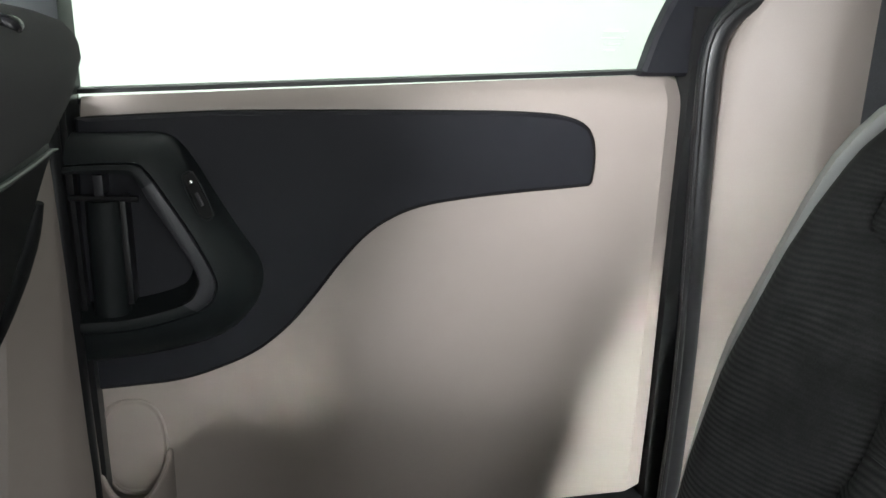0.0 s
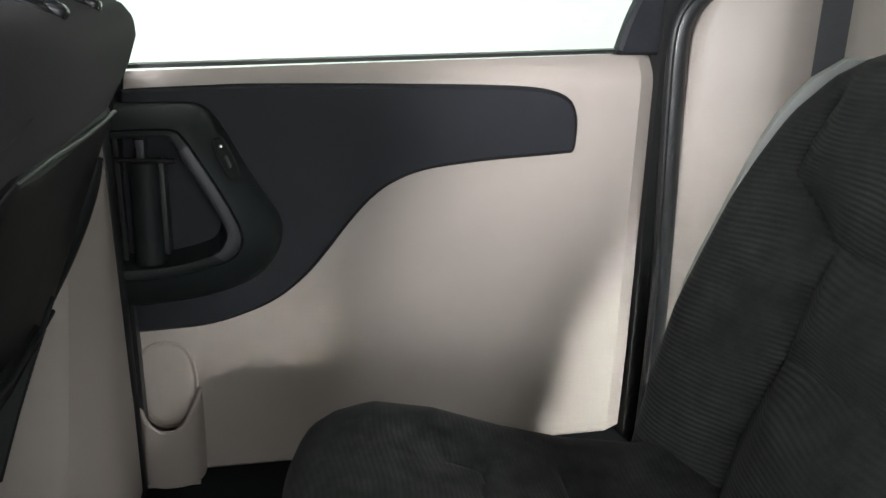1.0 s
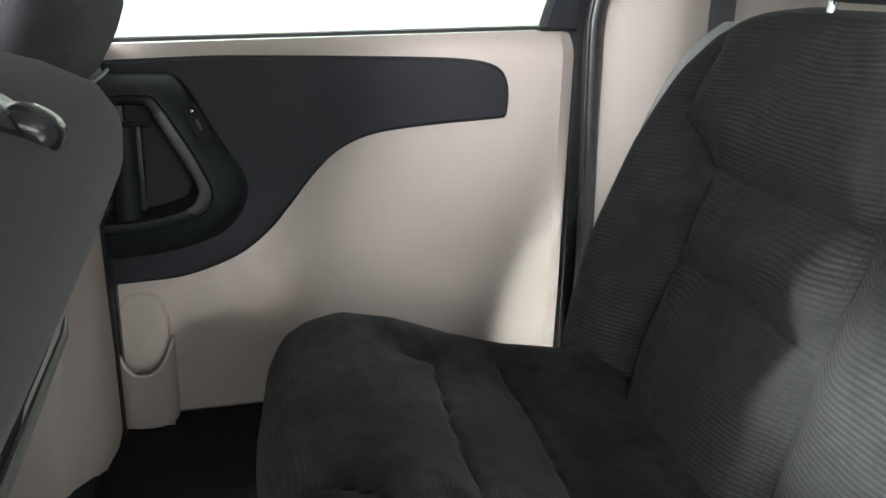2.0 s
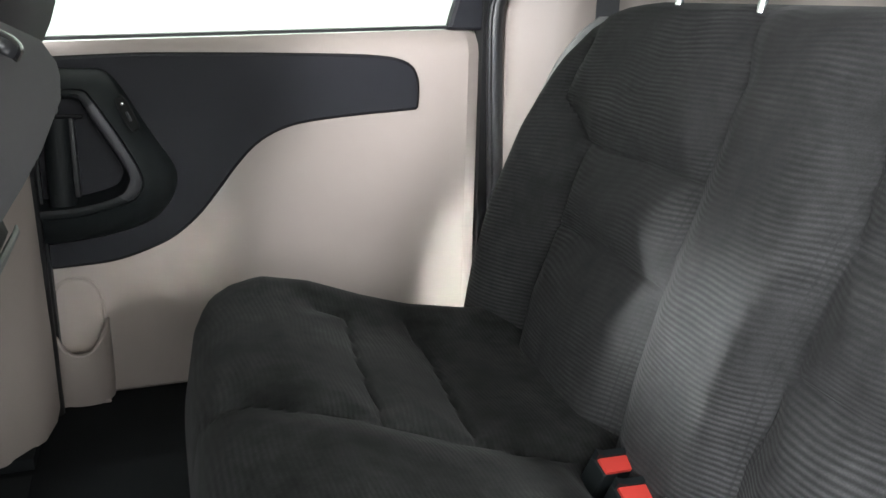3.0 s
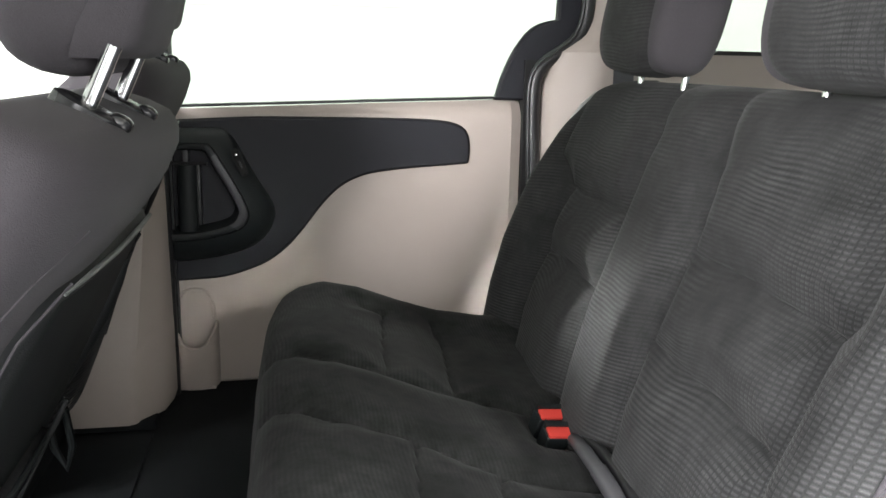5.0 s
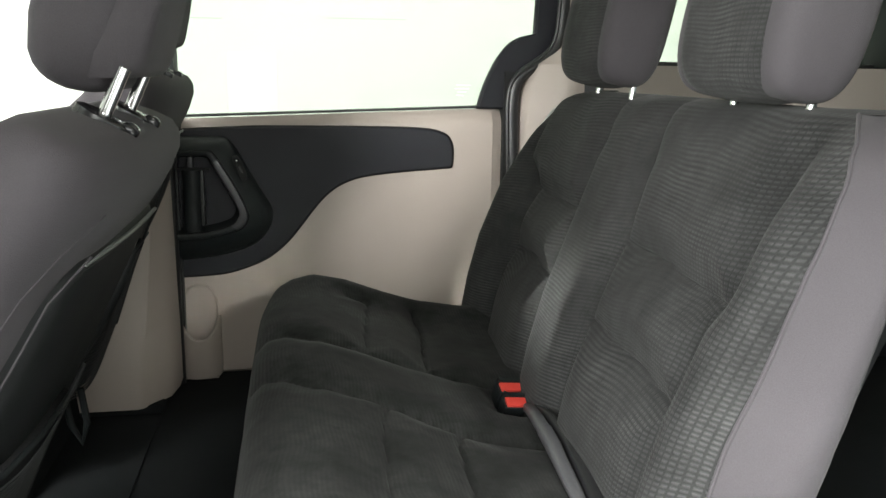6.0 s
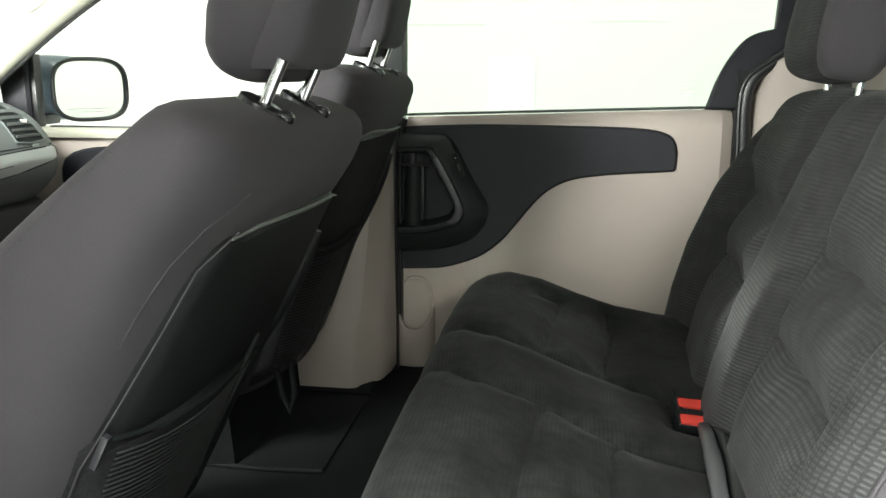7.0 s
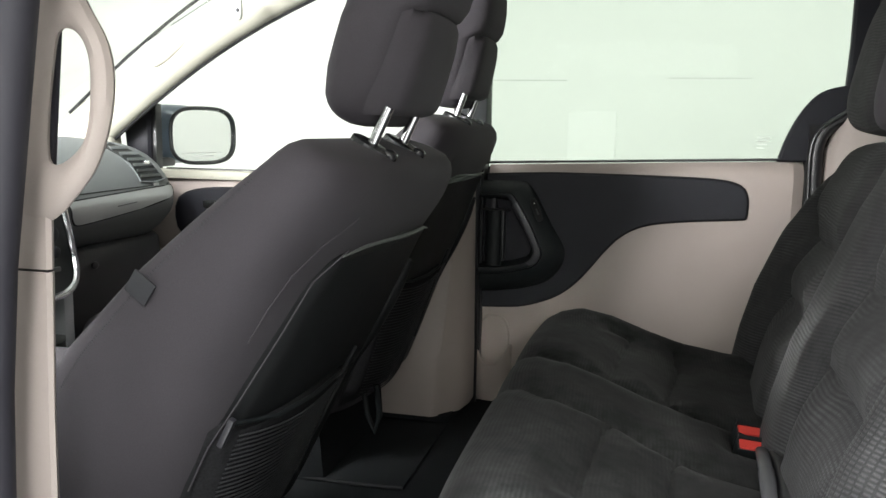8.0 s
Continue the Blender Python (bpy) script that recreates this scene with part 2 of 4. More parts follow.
def grid_bm(f, nu, nv):
    """A sheet of points f(u, v), u and v from 0 to 1."""
    return loft_bm([[f(i / nu, j / nv) for i in range(nu + 1)] for j in range(nv + 1)], caps=False, closed=False)


def smooth_line(points, n, closed=False):
    """A Catmull-Rom curve through the points, resampled to n even steps."""
    pts = [Vector(p) for p in points]
    k = len(pts)
    out = []
    span = k if closed else k - 1
    for i in range(span):
        p0 = pts[(i - 1) % k] if closed or i > 0 else pts[0]
        p1, p2 = pts[i], pts[(i + 1) % k]
        p3 = pts[(i + 2) % k] if closed or i + 2 < k else pts[-1]
        for s in range(12):
            t = s / 12
            out.append(0.5 * ((2 * p1) + (p2 - p0) * t + (2 * p0 - 5 * p1 + 4 * p2 - p3) * t * t + (3 * p1 - p0 - 3 * p2 + p3) * t ** 3))
    out.append(pts[0] if closed else pts[-1])
    d = [0.0]
    for a, b in zip(out, out[1:]):
        d.append(d[-1] + (b - a).length)
    res = []
    j = 0
    for i in range(n):
        s = d[-1] * i / (n if closed else n - 1)
        while j < len(d) - 2 and d[j + 1] < s:
            j += 1
        f = (s - d[j]) / max(d[j + 1] - d[j], 1e-9)
        res.append(out[j].lerp(out[j + 1], min(max(f, 0), 1)))
    return res


def tube_bm(points, radius, sides=10, closed=False, flat=1.0, up=Vector((0, 0, 1))):
    """A tube along points; flat squeezes it across."""
    pts = [Vector(p) for p in points]
    n = len(pts)
    loops = []
    for i, p in enumerate(pts):
        a = pts[(i - 1) % n] if closed or i else pts[0]
        b = pts[(i + 1) % n] if closed or i < n - 1 else pts[-1]
        t = (b - a).normalized()
        s = t.cross(up)
        s = s.normalized() if s.length > 1e-4 else Vector((1, 0, 0))
        w = t.cross(s)
        r = radius[i] if isinstance(radius, (list, tuple)) else radius
        loops.append([p + s * (r * math.cos(2 * math.pi * k / sides)) + w * (r * flat * math.sin(2 * math.pi * k / sides)) for k in range(sides)])
    if closed:
        loops.append(loops[0])
        bm = loft_bm(loops, caps=False)
        bmesh.ops.remove_doubles(bm, verts=bm.verts, dist=1e-6)
        return bm
    return loft_bm(loops)


def plate_bm(outline, y0, y1, bevel=0.0):
    """A plate in the xz plane from its back y0 to its face y1, face edge eased."""
    bm = bmesh.new()
    n = len(outline)
    cx = sum(p[0] for p in outline) / n
    back = [bm.verts.new((x, y0, z)) for x, z in outline]
    rim = [bm.verts.new((x, y1 + (bevel if y1 < y0 else -bevel), z)) for x, z in outline]
    ins = []
    for i, (x, z) in enumerate(outline):
        a, b = outline[i - 1], outline[(i + 1) % n]
        d = Vector((b[0] - a[0], b[1] - a[1])).normalized()
        ins.append((-d.y, d.x))
    area2 = sum(outline[i - 1][0] * outline[i][1] - outline[i][0] * outline[i - 1][1] for i in range(n))
    sg = 1 if area2 > 0 else -1
    face = [bm.verts.new((x + sg * bevel * nx, y1, z + sg * bevel * nz)) for (x, z), (nx, nz) in zip(outline, ins)]
    for a, b in ((back, rim), (rim, face)):
        for i in range(n):
            j = (i + 1) % n
            bm.faces.new((a[i], a[j], b[j], b[i]))
    bm.faces.new(face)
    bm.faces.new(back[::-1])
    return bm


def blob_bm(c, r, power=2.6, nu=28, nv=18, m=None):
    """A cushion-like rounded block (superellipsoid)."""
    def sp(v, e):
        return math.copysign(abs(v) ** e, v)
    e = 2.0 / power
    loops = []
    for j in range(1, nv):
        ph = -math.pi / 2 + math.pi * j / nv
        loops.append([Vector((r[0] * sp(math.cos(ph), e) * sp(math.cos(2 * math.pi * i / nu), e),
                              r[1] * sp(math.cos(ph), e) * sp(math.sin(2 * math.pi * i / nu), e),
                              r[2] * sp(math.sin(ph), e))) for i in range(nu)])
    bm = loft_bm(loops)
    if m is not None:
        moved(bm, m)
    return moved(bm, Matrix.Translation(c))


def lerp_table(table, z):
    """Linear lookup in rows (z, values...)."""
    if z <= table[0][0]:
        return table[0][1:]
    for a, b in zip(table, table[1:]):
        if z <= b[0]:
            f = (z - a[0]) / (b[0] - a[0])
            return tuple(p + f * (q - p) for p, q in zip(a[1:], b[1:]))
    return table[-1][1:]


def structure(name, bm, mat, label, category="wall"):
    return tagged(part(name, bm, mat), label, category, kind="structure")


def glass(ob):
    ob.visible_shadow = False
    return ob


# ---- the photo bay round the van ----
structure("ground", box_bm(-7.5, 8, -6.5, 6, GROUND - 0.1, GROUND), BAYFLOOR, "grey sealed concrete floor of the photo bay", "floor")
structure("wall_north", box_bm(-7.5, 8, 6, 6.1, GROUND, CEIL), BAY, "white painted bay wall beyond the windows")
structure("wall_south", box_bm(-7.5, 8, -6.6, -6.5, GROUND, CEIL), DIMWALL, "unseen bay wall, grey to hold back bounced light")
structure("wall_west", box_bm(-7.6, -7.5, -6.6, 6.1, GROUND, CEIL), BAY, "white painted bay wall ahead of the van")
structure("wall_east", box_bm(8, 8.1, -6.6, 6.1, GROUND, CEIL), BAY, "white painted bay wall behind the van")
structure("ceiling", box_bm(-7.6, 8.1, -6.6, 6.1, CEIL, CEIL + 0.1), DIMWALL, "unseen bay ceiling, grey to hold back bounced light", "ceiling")
# Faint lighter rectangle beyond the door glass, set against the wall as a sheet
board = group("wall_pale_sheet", "pale sheet on the bay wall, a faint lighter rectangle", "board")
part("sheet", box_bm(-0.50, -0.10, 5.988, 5.998, GROUND, 0.92, 0.003), WHITE, board)
structure("trim", join(box_bm(-1.6, -0.52, 5.992, 5.999, 1.168, 1.176), box_bm(0.30, 0.95, 5.992, 5.999, 1.19, 1.197)), PRINT, "thin grey panel joints on the bay wall", "trim")
for lx, ly in LAMPS:
    lamp = group("unseen_ceiling_light", "white ceiling panel added for an unseen bay lamp", "lamp", grp="bay ceiling lights")
    part("frame", box_bm(lx - 1.05, lx + 1.05, ly - 0.45, ly - 0.15, CEIL - 0.30, CEIL, 0.02), BAY, lamp)

for eye, target, watts, cone, wide in SPOTS:
    lamp = group("ceiling_spot", "white square ceiling spot lamp in the bay", "lamp", grp="bay ceiling spots")
    part("housing", box_bm(eye[0] - 0.26, eye[0] + 0.26, eye[1] - 0.26, eye[1] + 0.26, CEIL - 0.05, CEIL, 0.01), BAY, lamp)

# ---- the van's shell ----
FLOOR = -0.03
structure("floor", box_bm(-1.75, 2.3, -0.80, 1.20, FLOOR - 0.12, FLOOR, 0.01), CARPET, "black carpeted van floor", "floor")
structure("van_ceiling", box_bm(-0.75, 2.35, -0.86, 1.22, 1.20, 1.26, 0.02), LINER, "pale cloth headliner of the van", "ceiling")
body = group("van_body", "slate blue van body shell", "vehicle body", "structure")
part("body_side", box_bm(-2.2, 2.4, 1.215, 1.26, -0.38, 0.60, 0.015), PAINT, body)
part("roof_skin", box_bm(-0.8, 2.4, -0.93, 1.27, 1.262, 1.30, 0.015), PAINT, body)
part("front_end", box_bm(-2.9, -1.78, -0.90, 1.26, -0.38, 0.55, 0.08, 3), PAINT, body)
part("sill", box_bm(-0.55, 0.62, -0.93, -0.80, -0.38, FLOOR - 0.01, 0.015), PAINT, body)
part("body_side", box_bm(0.62, 2.4, -0.93, -0.86, -0.38, 0.68, 0.015), PAINT, body)
part("body_side", box_bm(-1.78, -0.55, -0.93, -0.84, -0.38, 0.60, 0.015), PAINT, body)
part("rear_end", box_bm(2.32, 2.42, -0.92, 1.25, -0.38, 0.75, 0.02), PAINT, body)
# Out-of-view pillars, widened to cut light on the far quarter trim
part("rear_pillar", box_bm(1.32, 2.38, -0.92, -0.86, 0.68, 1.26, 0.01), PAINT, body)
part("rear_pillar", box_bm(0.58, 0.86, -0.92, -0.86, 0.68, 1.26, 0.01), PAINT, body)
part("under_tray", box_bm(-1.78, 2.35, -0.86, 1.22, -0.36, -0.16), GAP, body)
for wx in (-1.55, 1.5):
    for wy in (-0.80, 1.12):
        wheel = part("wheel", moved(loft_bm([[(0.33 * math.cos(a), s, 0.33 * math.sin(a)) for a in [2 * math.pi * k / 32 for k in range(32)]] for s in (-0.1, 0.1)]), Matrix.Translation((wx, wy, GROUND + 0.33))), RUBBER, body)

# Out-of-view quarter window, narrowed to limit the light it lets in
glass(structure("window_1", box_bm(0.86, 1.32, -0.90, -0.896, 0.68, 1.24), PRIVACY, "tinted quarter window glass", "window"))
glass(structure("window_2", box_bm(-1.35, -0.56, -0.88, -0.876, 0.60, 1.16), CLEAR, "clear front door glass", "window"))
glass(structure("window_3", box_bm(2.36, 2.364, -0.84, 1.20, 0.75, 1.24), PRIVACY, "tinted tailgate glass", "window"))

# windscreen and its base
ws = bmesh.new()
wv = [ws.verts.new(p) for p in ((-1.86, -0.80, 0.70), (-1.86, 1.10, 0.70), (-0.83, 1.00, 1.215), (-0.83, -0.66, 1.215))]
ws.faces.new(wv)
thick(ws, 0.005)
glass(structure("window_4", ws, CLEAR, "clear windscreen glass", "window"))

# pale screen pillar on the passenger side with its oval plate and the dark screen edge
ap = group("screen_pillar", "pale moulded windscreen pillar trim", "pillar", "structure")
PA, PB = Vector((-1.51, 1.085, 0.685)), Vector((-0.63, 1.03, 1.205))
loops = []
for s in [i / 16 for i in range(17)]:
    c = PA.lerp(PB, s) + Vector((0, 0, 0.055 * math.sin(math.pi * s)))
    w = 0.075 - 0.012 * s
    d = Vector((-0.51, 0, 0.86))
    loops.append([c + d * (w * math.cos(a)) * (1.3 if math.cos(a) > 0 else 0.5 + 0.35 * s) + Vector((0, -0.035 * math.sin(a), 0)) for a in [2 * math.pi * k / 18 for k in range(18)]])
part("pillar_cover", loft_bm(loops), PILLAR, ap)
part("screen_edge", tube_bm([PA.lerp(PB, s) + Vector((-0.058, -0.02, 0.096 + 0.055 * math.sin(math.pi * s))) for s in [i / 12 for i in range(13)]], 0.005, 8), RUBBER, ap, "black windscreen edge strip")
foot = [(-1.66, 0.70), (-1.64, 0.722), (-1.52, 0.815), (-1.42, 0.870), (-1.34, 0.835), (-1.40, 0.790), (-1.425, 0.745), (-1.418, 0.66), (-1.66, 0.66)]
part("pillar_foot", plate_bm(foot, 1.11, 1.055, 0.012), PILLAR, ap)
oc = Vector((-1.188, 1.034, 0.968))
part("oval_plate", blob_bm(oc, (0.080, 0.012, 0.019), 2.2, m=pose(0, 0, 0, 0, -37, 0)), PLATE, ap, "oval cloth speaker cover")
part("window_seal", tube_bm([PA.lerp(PB, s) + Vector((0.019 + 0.008 * s, 0.0, -0.033 - 0.014 * s + 0.055 * math.sin(math.pi * s))) for s in [i / 12 for i in range(13)]], 0.006, 8), RUBBER, ap, "black door opening seal")
structure("side_rail", box_bm(-0.66, 0.75, 1.06, 1.20, 1.14, 1.22, 0.02), PILLAR, "pale roof side trim over the doors", "trim")
clip = group("visor_clip", "small white plastic visor clip on the pillar top", "clip")
part("base", blob_bm((-0.922, 0.93, 1.064), (0.013, 0.010, 0.030), 3), BAY, clip)
part("screw", blob_bm((-0.918, 0.920, 1.060), (0.005, 0.004, 0.006), 2), LATCH, clip)

# passenger's front door: pale sill, dark pull bowl, glass, black mirror sail
fd = group("front_door", "beige front passenger door with dark pull", "door", "structure")
part("door_card", box_bm(-1.42, -0.36, 1.12, 1.20, FLOOR, 0.585, 0.02), BEIGE, fd)
part("sill_top", box_bm(-1.42, -0.36, 1.105, 1.20, 0.585, 0.612, 0.012), PILLAR, fd, "pale sill capping")
part("pull_bowl", plate_bm([tuple(p) for p in smooth_line([(-1.24, 0.50), (-1.19, 0.55), (-1.05, 0.565), (-0.80, 0.56), (-0.70, 0.50), (-0.75, 0.40), (-0.95, 0.36), (-1.20, 0.40)], 40, True)], 1.13, 1.105, 0.006), DARK, fd, "dark moulded pull bowl")
part("door_lever", box_bm(-1.13, -1.04, 1.085, 1.10, 0.50, 0.525, 0.006), CHROME, fd, "chrome door lever")
part("armrest", box_bm(-1.15, -0.6, 1.04, 1.13, 0.30, 0.36, 0.02, 3), DARK, fd)
sail = [(-1.43, 0.615), (-1.425, 0.68), (-1.43, 0.735), (-1.405, 0.770), (-1.352, 0.803), (-1.338, 0.805), (-1.338, 0.615)]
part("mirror_sail", plate_bm(sail, 1.19, 1.135, 0.008), DARK, fd, "black triangular mirror cover")
part("sail_post", box_bm(-1.340, -1.324, 1.15, 1.185, 0.61, 0.815, 0.004), RUBBER, fd)
glass(part("pane", box_bm(-1.35, -0.36, 1.172, 1.176, 0.605, 1.16), CLEAR, fd, "clear front door glass"))
part("sill_rubber", box_bm(-1.30, -0.36, 1.163, 1.185, 0.608, 0.616, 0.002), RUBBER, fd)

# passenger mirror
mir = group("side_mirror", "slate blue passenger door mirror with black rim", "mirror")
MC = Vector((-1.30, 1.33, 0.715))
part("housing", blob_bm(MC + Vector((-0.078, -0.016, 0.004)), (0.088, 0.140, 0.097), 3.0, m=pose(0, 0, 0, 0, 0, -22)), PAINT, mir)
rim = [MC + Vector((0.03, 0, 0)) + Matrix.Rotation(radians(-22), 3, "Z") @ Vector((0.012, py, pz)) for py, pz in
       [(0.129 * math.copysign(abs(math.cos(a)) ** 0.62, math.cos(a)), 0.090 * math.copysign(abs(math.sin(a)) ** 0.62, math.sin(a))) for a in [2 * math.pi * k / 40 for k in range(40)]]]
part("rim", tube_bm(rim, 0.0065, 8, True, up=Vector((1, 0, 0))), RUBBER, mir, "black rim")
mg = bmesh.new()
mg.faces.new([mg.verts.new(p + Vector((-0.004, 0, 0))) for p in rim])
thick(mg, 0.004)
mglass = part("mirror_glass", mg, MIRROR, mir)
for k, (ya, yb) in enumerate(((-0.085, 0.075), (-0.045, 0.040))):
    part("print_bar", moved(box_bm(0.0135, 0.0142, ya, yb, -0.058 - 0.010 * k, -0.0555 - 0.010 * k), pose(MC.x + 0.03, MC.y, MC.z, 0, 0, -22)), PRINT, mglass, "grey printed line")
part("arm", box_bm(-1.40, -1.33, 1.18, 1.27, 0.615, 0.645, 0.010), RUBBER, mir)

# middle pillar, passenger side
bp = group("middle_pillar", "beige middle pillar trim with flared foot", "pillar", "structure")
prof = [(-0.012, 0.0, 0.066), (0.150, 0.0, 0.054), (0.180, -0.003, 0.050), (0.32, -0.008, 0.036), (0.45, -0.012, 0.024), (0.56, -0.020, 0.014), (0.66, -0.03, 0.010)]
loops = []
for z, o, c in prof:
    xr, yi = -0.281 + o * 0.3, 0.875 - o * 3.0
    pts = [(-0.62, 1.18), (-0.62, yi + 0.01), (-0.60, yi), (xr - c - 0.006, yi), (xr - c + 0.006, yi + 0.006), (xr - 0.006, yi + 0.4 * c + 0.05), (xr + 0.006, 1.02), (xr + 0.006, 1.18)]
    loops.append([(x, y, z) for x, y in pts])
part("lower_cover", loft_bm(loops), BEIGE, bp, angle=30)
part("kick_step", box_bm(-0.64, -0.30, 0.89, 1.18, FLOOR - 0.01, -0.009, 0.006), CARPET, bp, "carpeted step under the trim")
part("upper_cover", box_bm(-0.36, -0.262, 1.12, 1.20, 0.655, 1.16, 0.01), DARKER, bp, "black upper pillar cover")
part("seal", tube_bm([(-0.283, 1.09, z) for z in (-0.03, 0.2, 0.4, 0.66)], 0.014, 10, up=Vector((0, 1, 0))), RUBBER, bp, "black rubber door seal")
part("joint", box_bm(-0.345, -0.268, 1.12, 1.20, -0.05, 0.655), RUBBER, bp)

part("corner_plug", box_bm(-0.31, -0.225, 1.196, 1.214, 0.40, 0.646, 0.003), RUBBER, bp)

# rear quarter trim with the window behind the bench
qt = group("rear_quarter", "beige rear quarter trim beside the bench", "wall", "structure")
loops = []
for z in [FLOOR + i * (0.80 - FLOOR) / 10 for i in range(11)]:
    t = z / 0.8
    xf = 0.622 + (0.03 * max(0, (z - 0.68) / 0.12) ** 2)
    pts = [(2.32, 1.20), (xf, 1.20), (xf, 1.135), (xf + 0.006, 1.115), (xf + 0.022, 1.10), (xf + 0.05, 1.085), (xf + 0.075, 1.055), (xf + 0.12, 1.045), (1.0, 1.05), (2.32, 1.05)]
    loops.append([(x, y, z) for x, y in pts])
part("lower_trim", loft_bm(loops), BEIGE, qt, angle=75)
loops = []
for z in [0.80 + i * 0.41 / 10 for i in range(11)]:
    xf = 0.652 + 0.09 * min(1, (z - 0.80) / 0.07) ** 0.7
    pts = [(0.90, 1.20), (xf, 1.20), (xf, 1.135), (xf + 0.006, 1.115), (xf + 0.02, 1.10), (xf + 0.045, 1.085), (xf + 0.06, 1.075), (0.87, 1.075), (0.89, 1.08), (0.90, 1.10)]
    loops.append([(x, y, z) for x, y in pts])
part("upper_trim", loft_bm(loops), BEIGE, qt, angle=75)
part("rear_trim", box_bm(1.66, 2.32, 1.06, 1.20, 0.80, 1.21, 0.02), DARKER, qt, "black rear pillar cover")
part("window_frame", box_bm(0.90, 1.66, 1.12, 1.15, 0.800, 0.812, 0.003), RUBBER, qt, "black window rubber")
glass(part("pane", box_bm(0.89, 1.67, 1.165, 1.169, 0.80, 1.21), PRIVACY, qt, "tinted quarter glass"))
part("seat_hook", box_bm(0.742, 0.754, 1.02, 1.05, 0.02, 0.14, 0.003), RUBBER, qt, "black slot")

# the rubber round the sliding door's rear edge
edge = smooth_line([(0.615, -0.03), (0.618, 0.20), (0.612, 0.40), (0.603, 0.60), (0.602, 0.72), (0.622, 0.768), (0.66, 0.795), (0.705, 0.83), (0.728, 0.88), (0.735, 0.98), (0.74, 1.16)], 60)
part("door_seal", tube_bm([(p.x, 1.125, p.y) for p in edge], 0.017, 14, up=Vector((0, 1, 0))), RUBBER, qt, "black rubber door seal")
part("seal_lip", tube_bm([(p.x - 0.016, 1.112, p.y) for p in edge], 0.0045, 8, up=Vector((0, 1, 0))), RUBBER, qt)
part("joint", box_bm(0.585, 0.64, 1.15, 1.21, FLOOR, 0.78), GAP, qt)

# ---- sliding door ----
door = group("sliding_door", "closed beige sliding door with dark insert and window", "door", "structure")
YD = 1.15


def panel_point(u, v):
    z = -0.034 + v * (0.683 + 0.034)
    z -= (1 - u) * max(0, v - 0.8) * 5 * 0.029
    z += u * max(0, 0.2 - v) * 5 * 0.014
    xf, xr = -0.290 + 0.035 * max(0, (v - 0.35) / 0.65), 0.583 - 0.012 * max(0, 0.25 - v)
    x = xf + u * (xr - xf)
    y = YD + 0.04 * max(0.0, (z - 0.628) / 0.05) ** 2 * (0.6 if z < 0.66 else 0.75)
    back = max(0.0, (x - (xr - 0.028)) / 0.028)
    y += 0.016 * back
    y -= 0.004 * math.exp(-((x - 0.30) / 0.20) ** 2 - ((z - 0.16) / 0.05) ** 2)
    rim = max(0.0, (0.02 - v) / 0.02)
    return Vector((x, y + 0.012 * rim * rim, z))


dp = grid_bm(panel_point, 90, 70)
thick(dp, 0.012)
part("door_card", dp, BEIGE, door, angle=22)
INSERT = [(-0.289, 0.241), (-0.223, 0.244), (-0.16, 0.249), (-0.105, 0.264), (-0.05, 0.288), (-0.002, 0.326), (0.035, 0.369), (0.073, 0.418), (0.11, 0.458), (0.147, 0.483), (0.193, 0.5), (0.258, 0.51), (0.334, 0.517), (0.392, 0.521), (0.441, 0.525)]
INSERT_B = [(0.444, 0.529), (0.446, 0.555), (0.445, 0.578), (0.440, 0.597), (0.430, 0.611), (0.41, 0.621), (0.376, 0.628), (0.31, 0.632), (0.191, 0.634), (0.058, 0.635), (-0.069, 0.635), (-0.152, 0.632), (-0.262, 0.627)]
line = [tuple(p) for p in smooth_line([(x, z, 0) for x, z in INSERT], 60)] + [tuple(p) for p in smooth_line([(x, z, 0) for x, z in INSERT_B], 60)]
line = [(p[0], p[1]) for p in line]
part("insert_panel", plate_bm(line, YD + 0.01, YD - 0.010, 0.004), DARK, door, "charcoal insert sweeping along the door")
part("insert_joint", tube_bm([(x, YD - 0.0025, z) for x, z in line], 0.0024, 6, True, up=Vector((0, 1, 0))), GAP, door)

# handle surround: sloping band, satin lip, deep recess
outer = [(-0.270, 0.610), (-0.194, 0.611), (-0.158, 0.61), (-0.138, 0.601), (-0.118, 0.575), (-0.092, 0.526), (-0.064, 0.476), (-0.039, 0.434), (-0.034, 0.401), (-0.047, 0.363), (-0.084, 0.326), (-0.148, 0.304), (-0.219, 0.293), (-0.288, 0.287)]
lip_o = [(-0.270, 0.577), (-0.19, 0.578), (-0.171, 0.565), (-0.153, 0.536), (-0.124, 0.484), (-0.099, 0.43), (-0.096, 0.403), (-0.11, 0.381), (-0.14, 0.368), (-0.207, 0.353), (-0.280, 0.35)]
lip_i = [(-0.272, 0.566), (-0.199, 0.565), (-0.183, 0.551), (-0.172, 0.528), (-0.14, 0.47), (-0.12, 0.427), (-0.121, 0.409), (-0.139, 0.388), (-0.206, 0.371), (-0.280, 0.367)]
K = 64


def ring(points, y):
    return [Vector((p.x, y, p.y)) for p in smooth_line([(x, z, 0) for x, z in points], K)]


def mix(a, b, f, y):
    return [Vector((p.x + f * (q.x - p.x), y, p.z + f * (q.z - p.z))) for p, q in zip(a, b)]


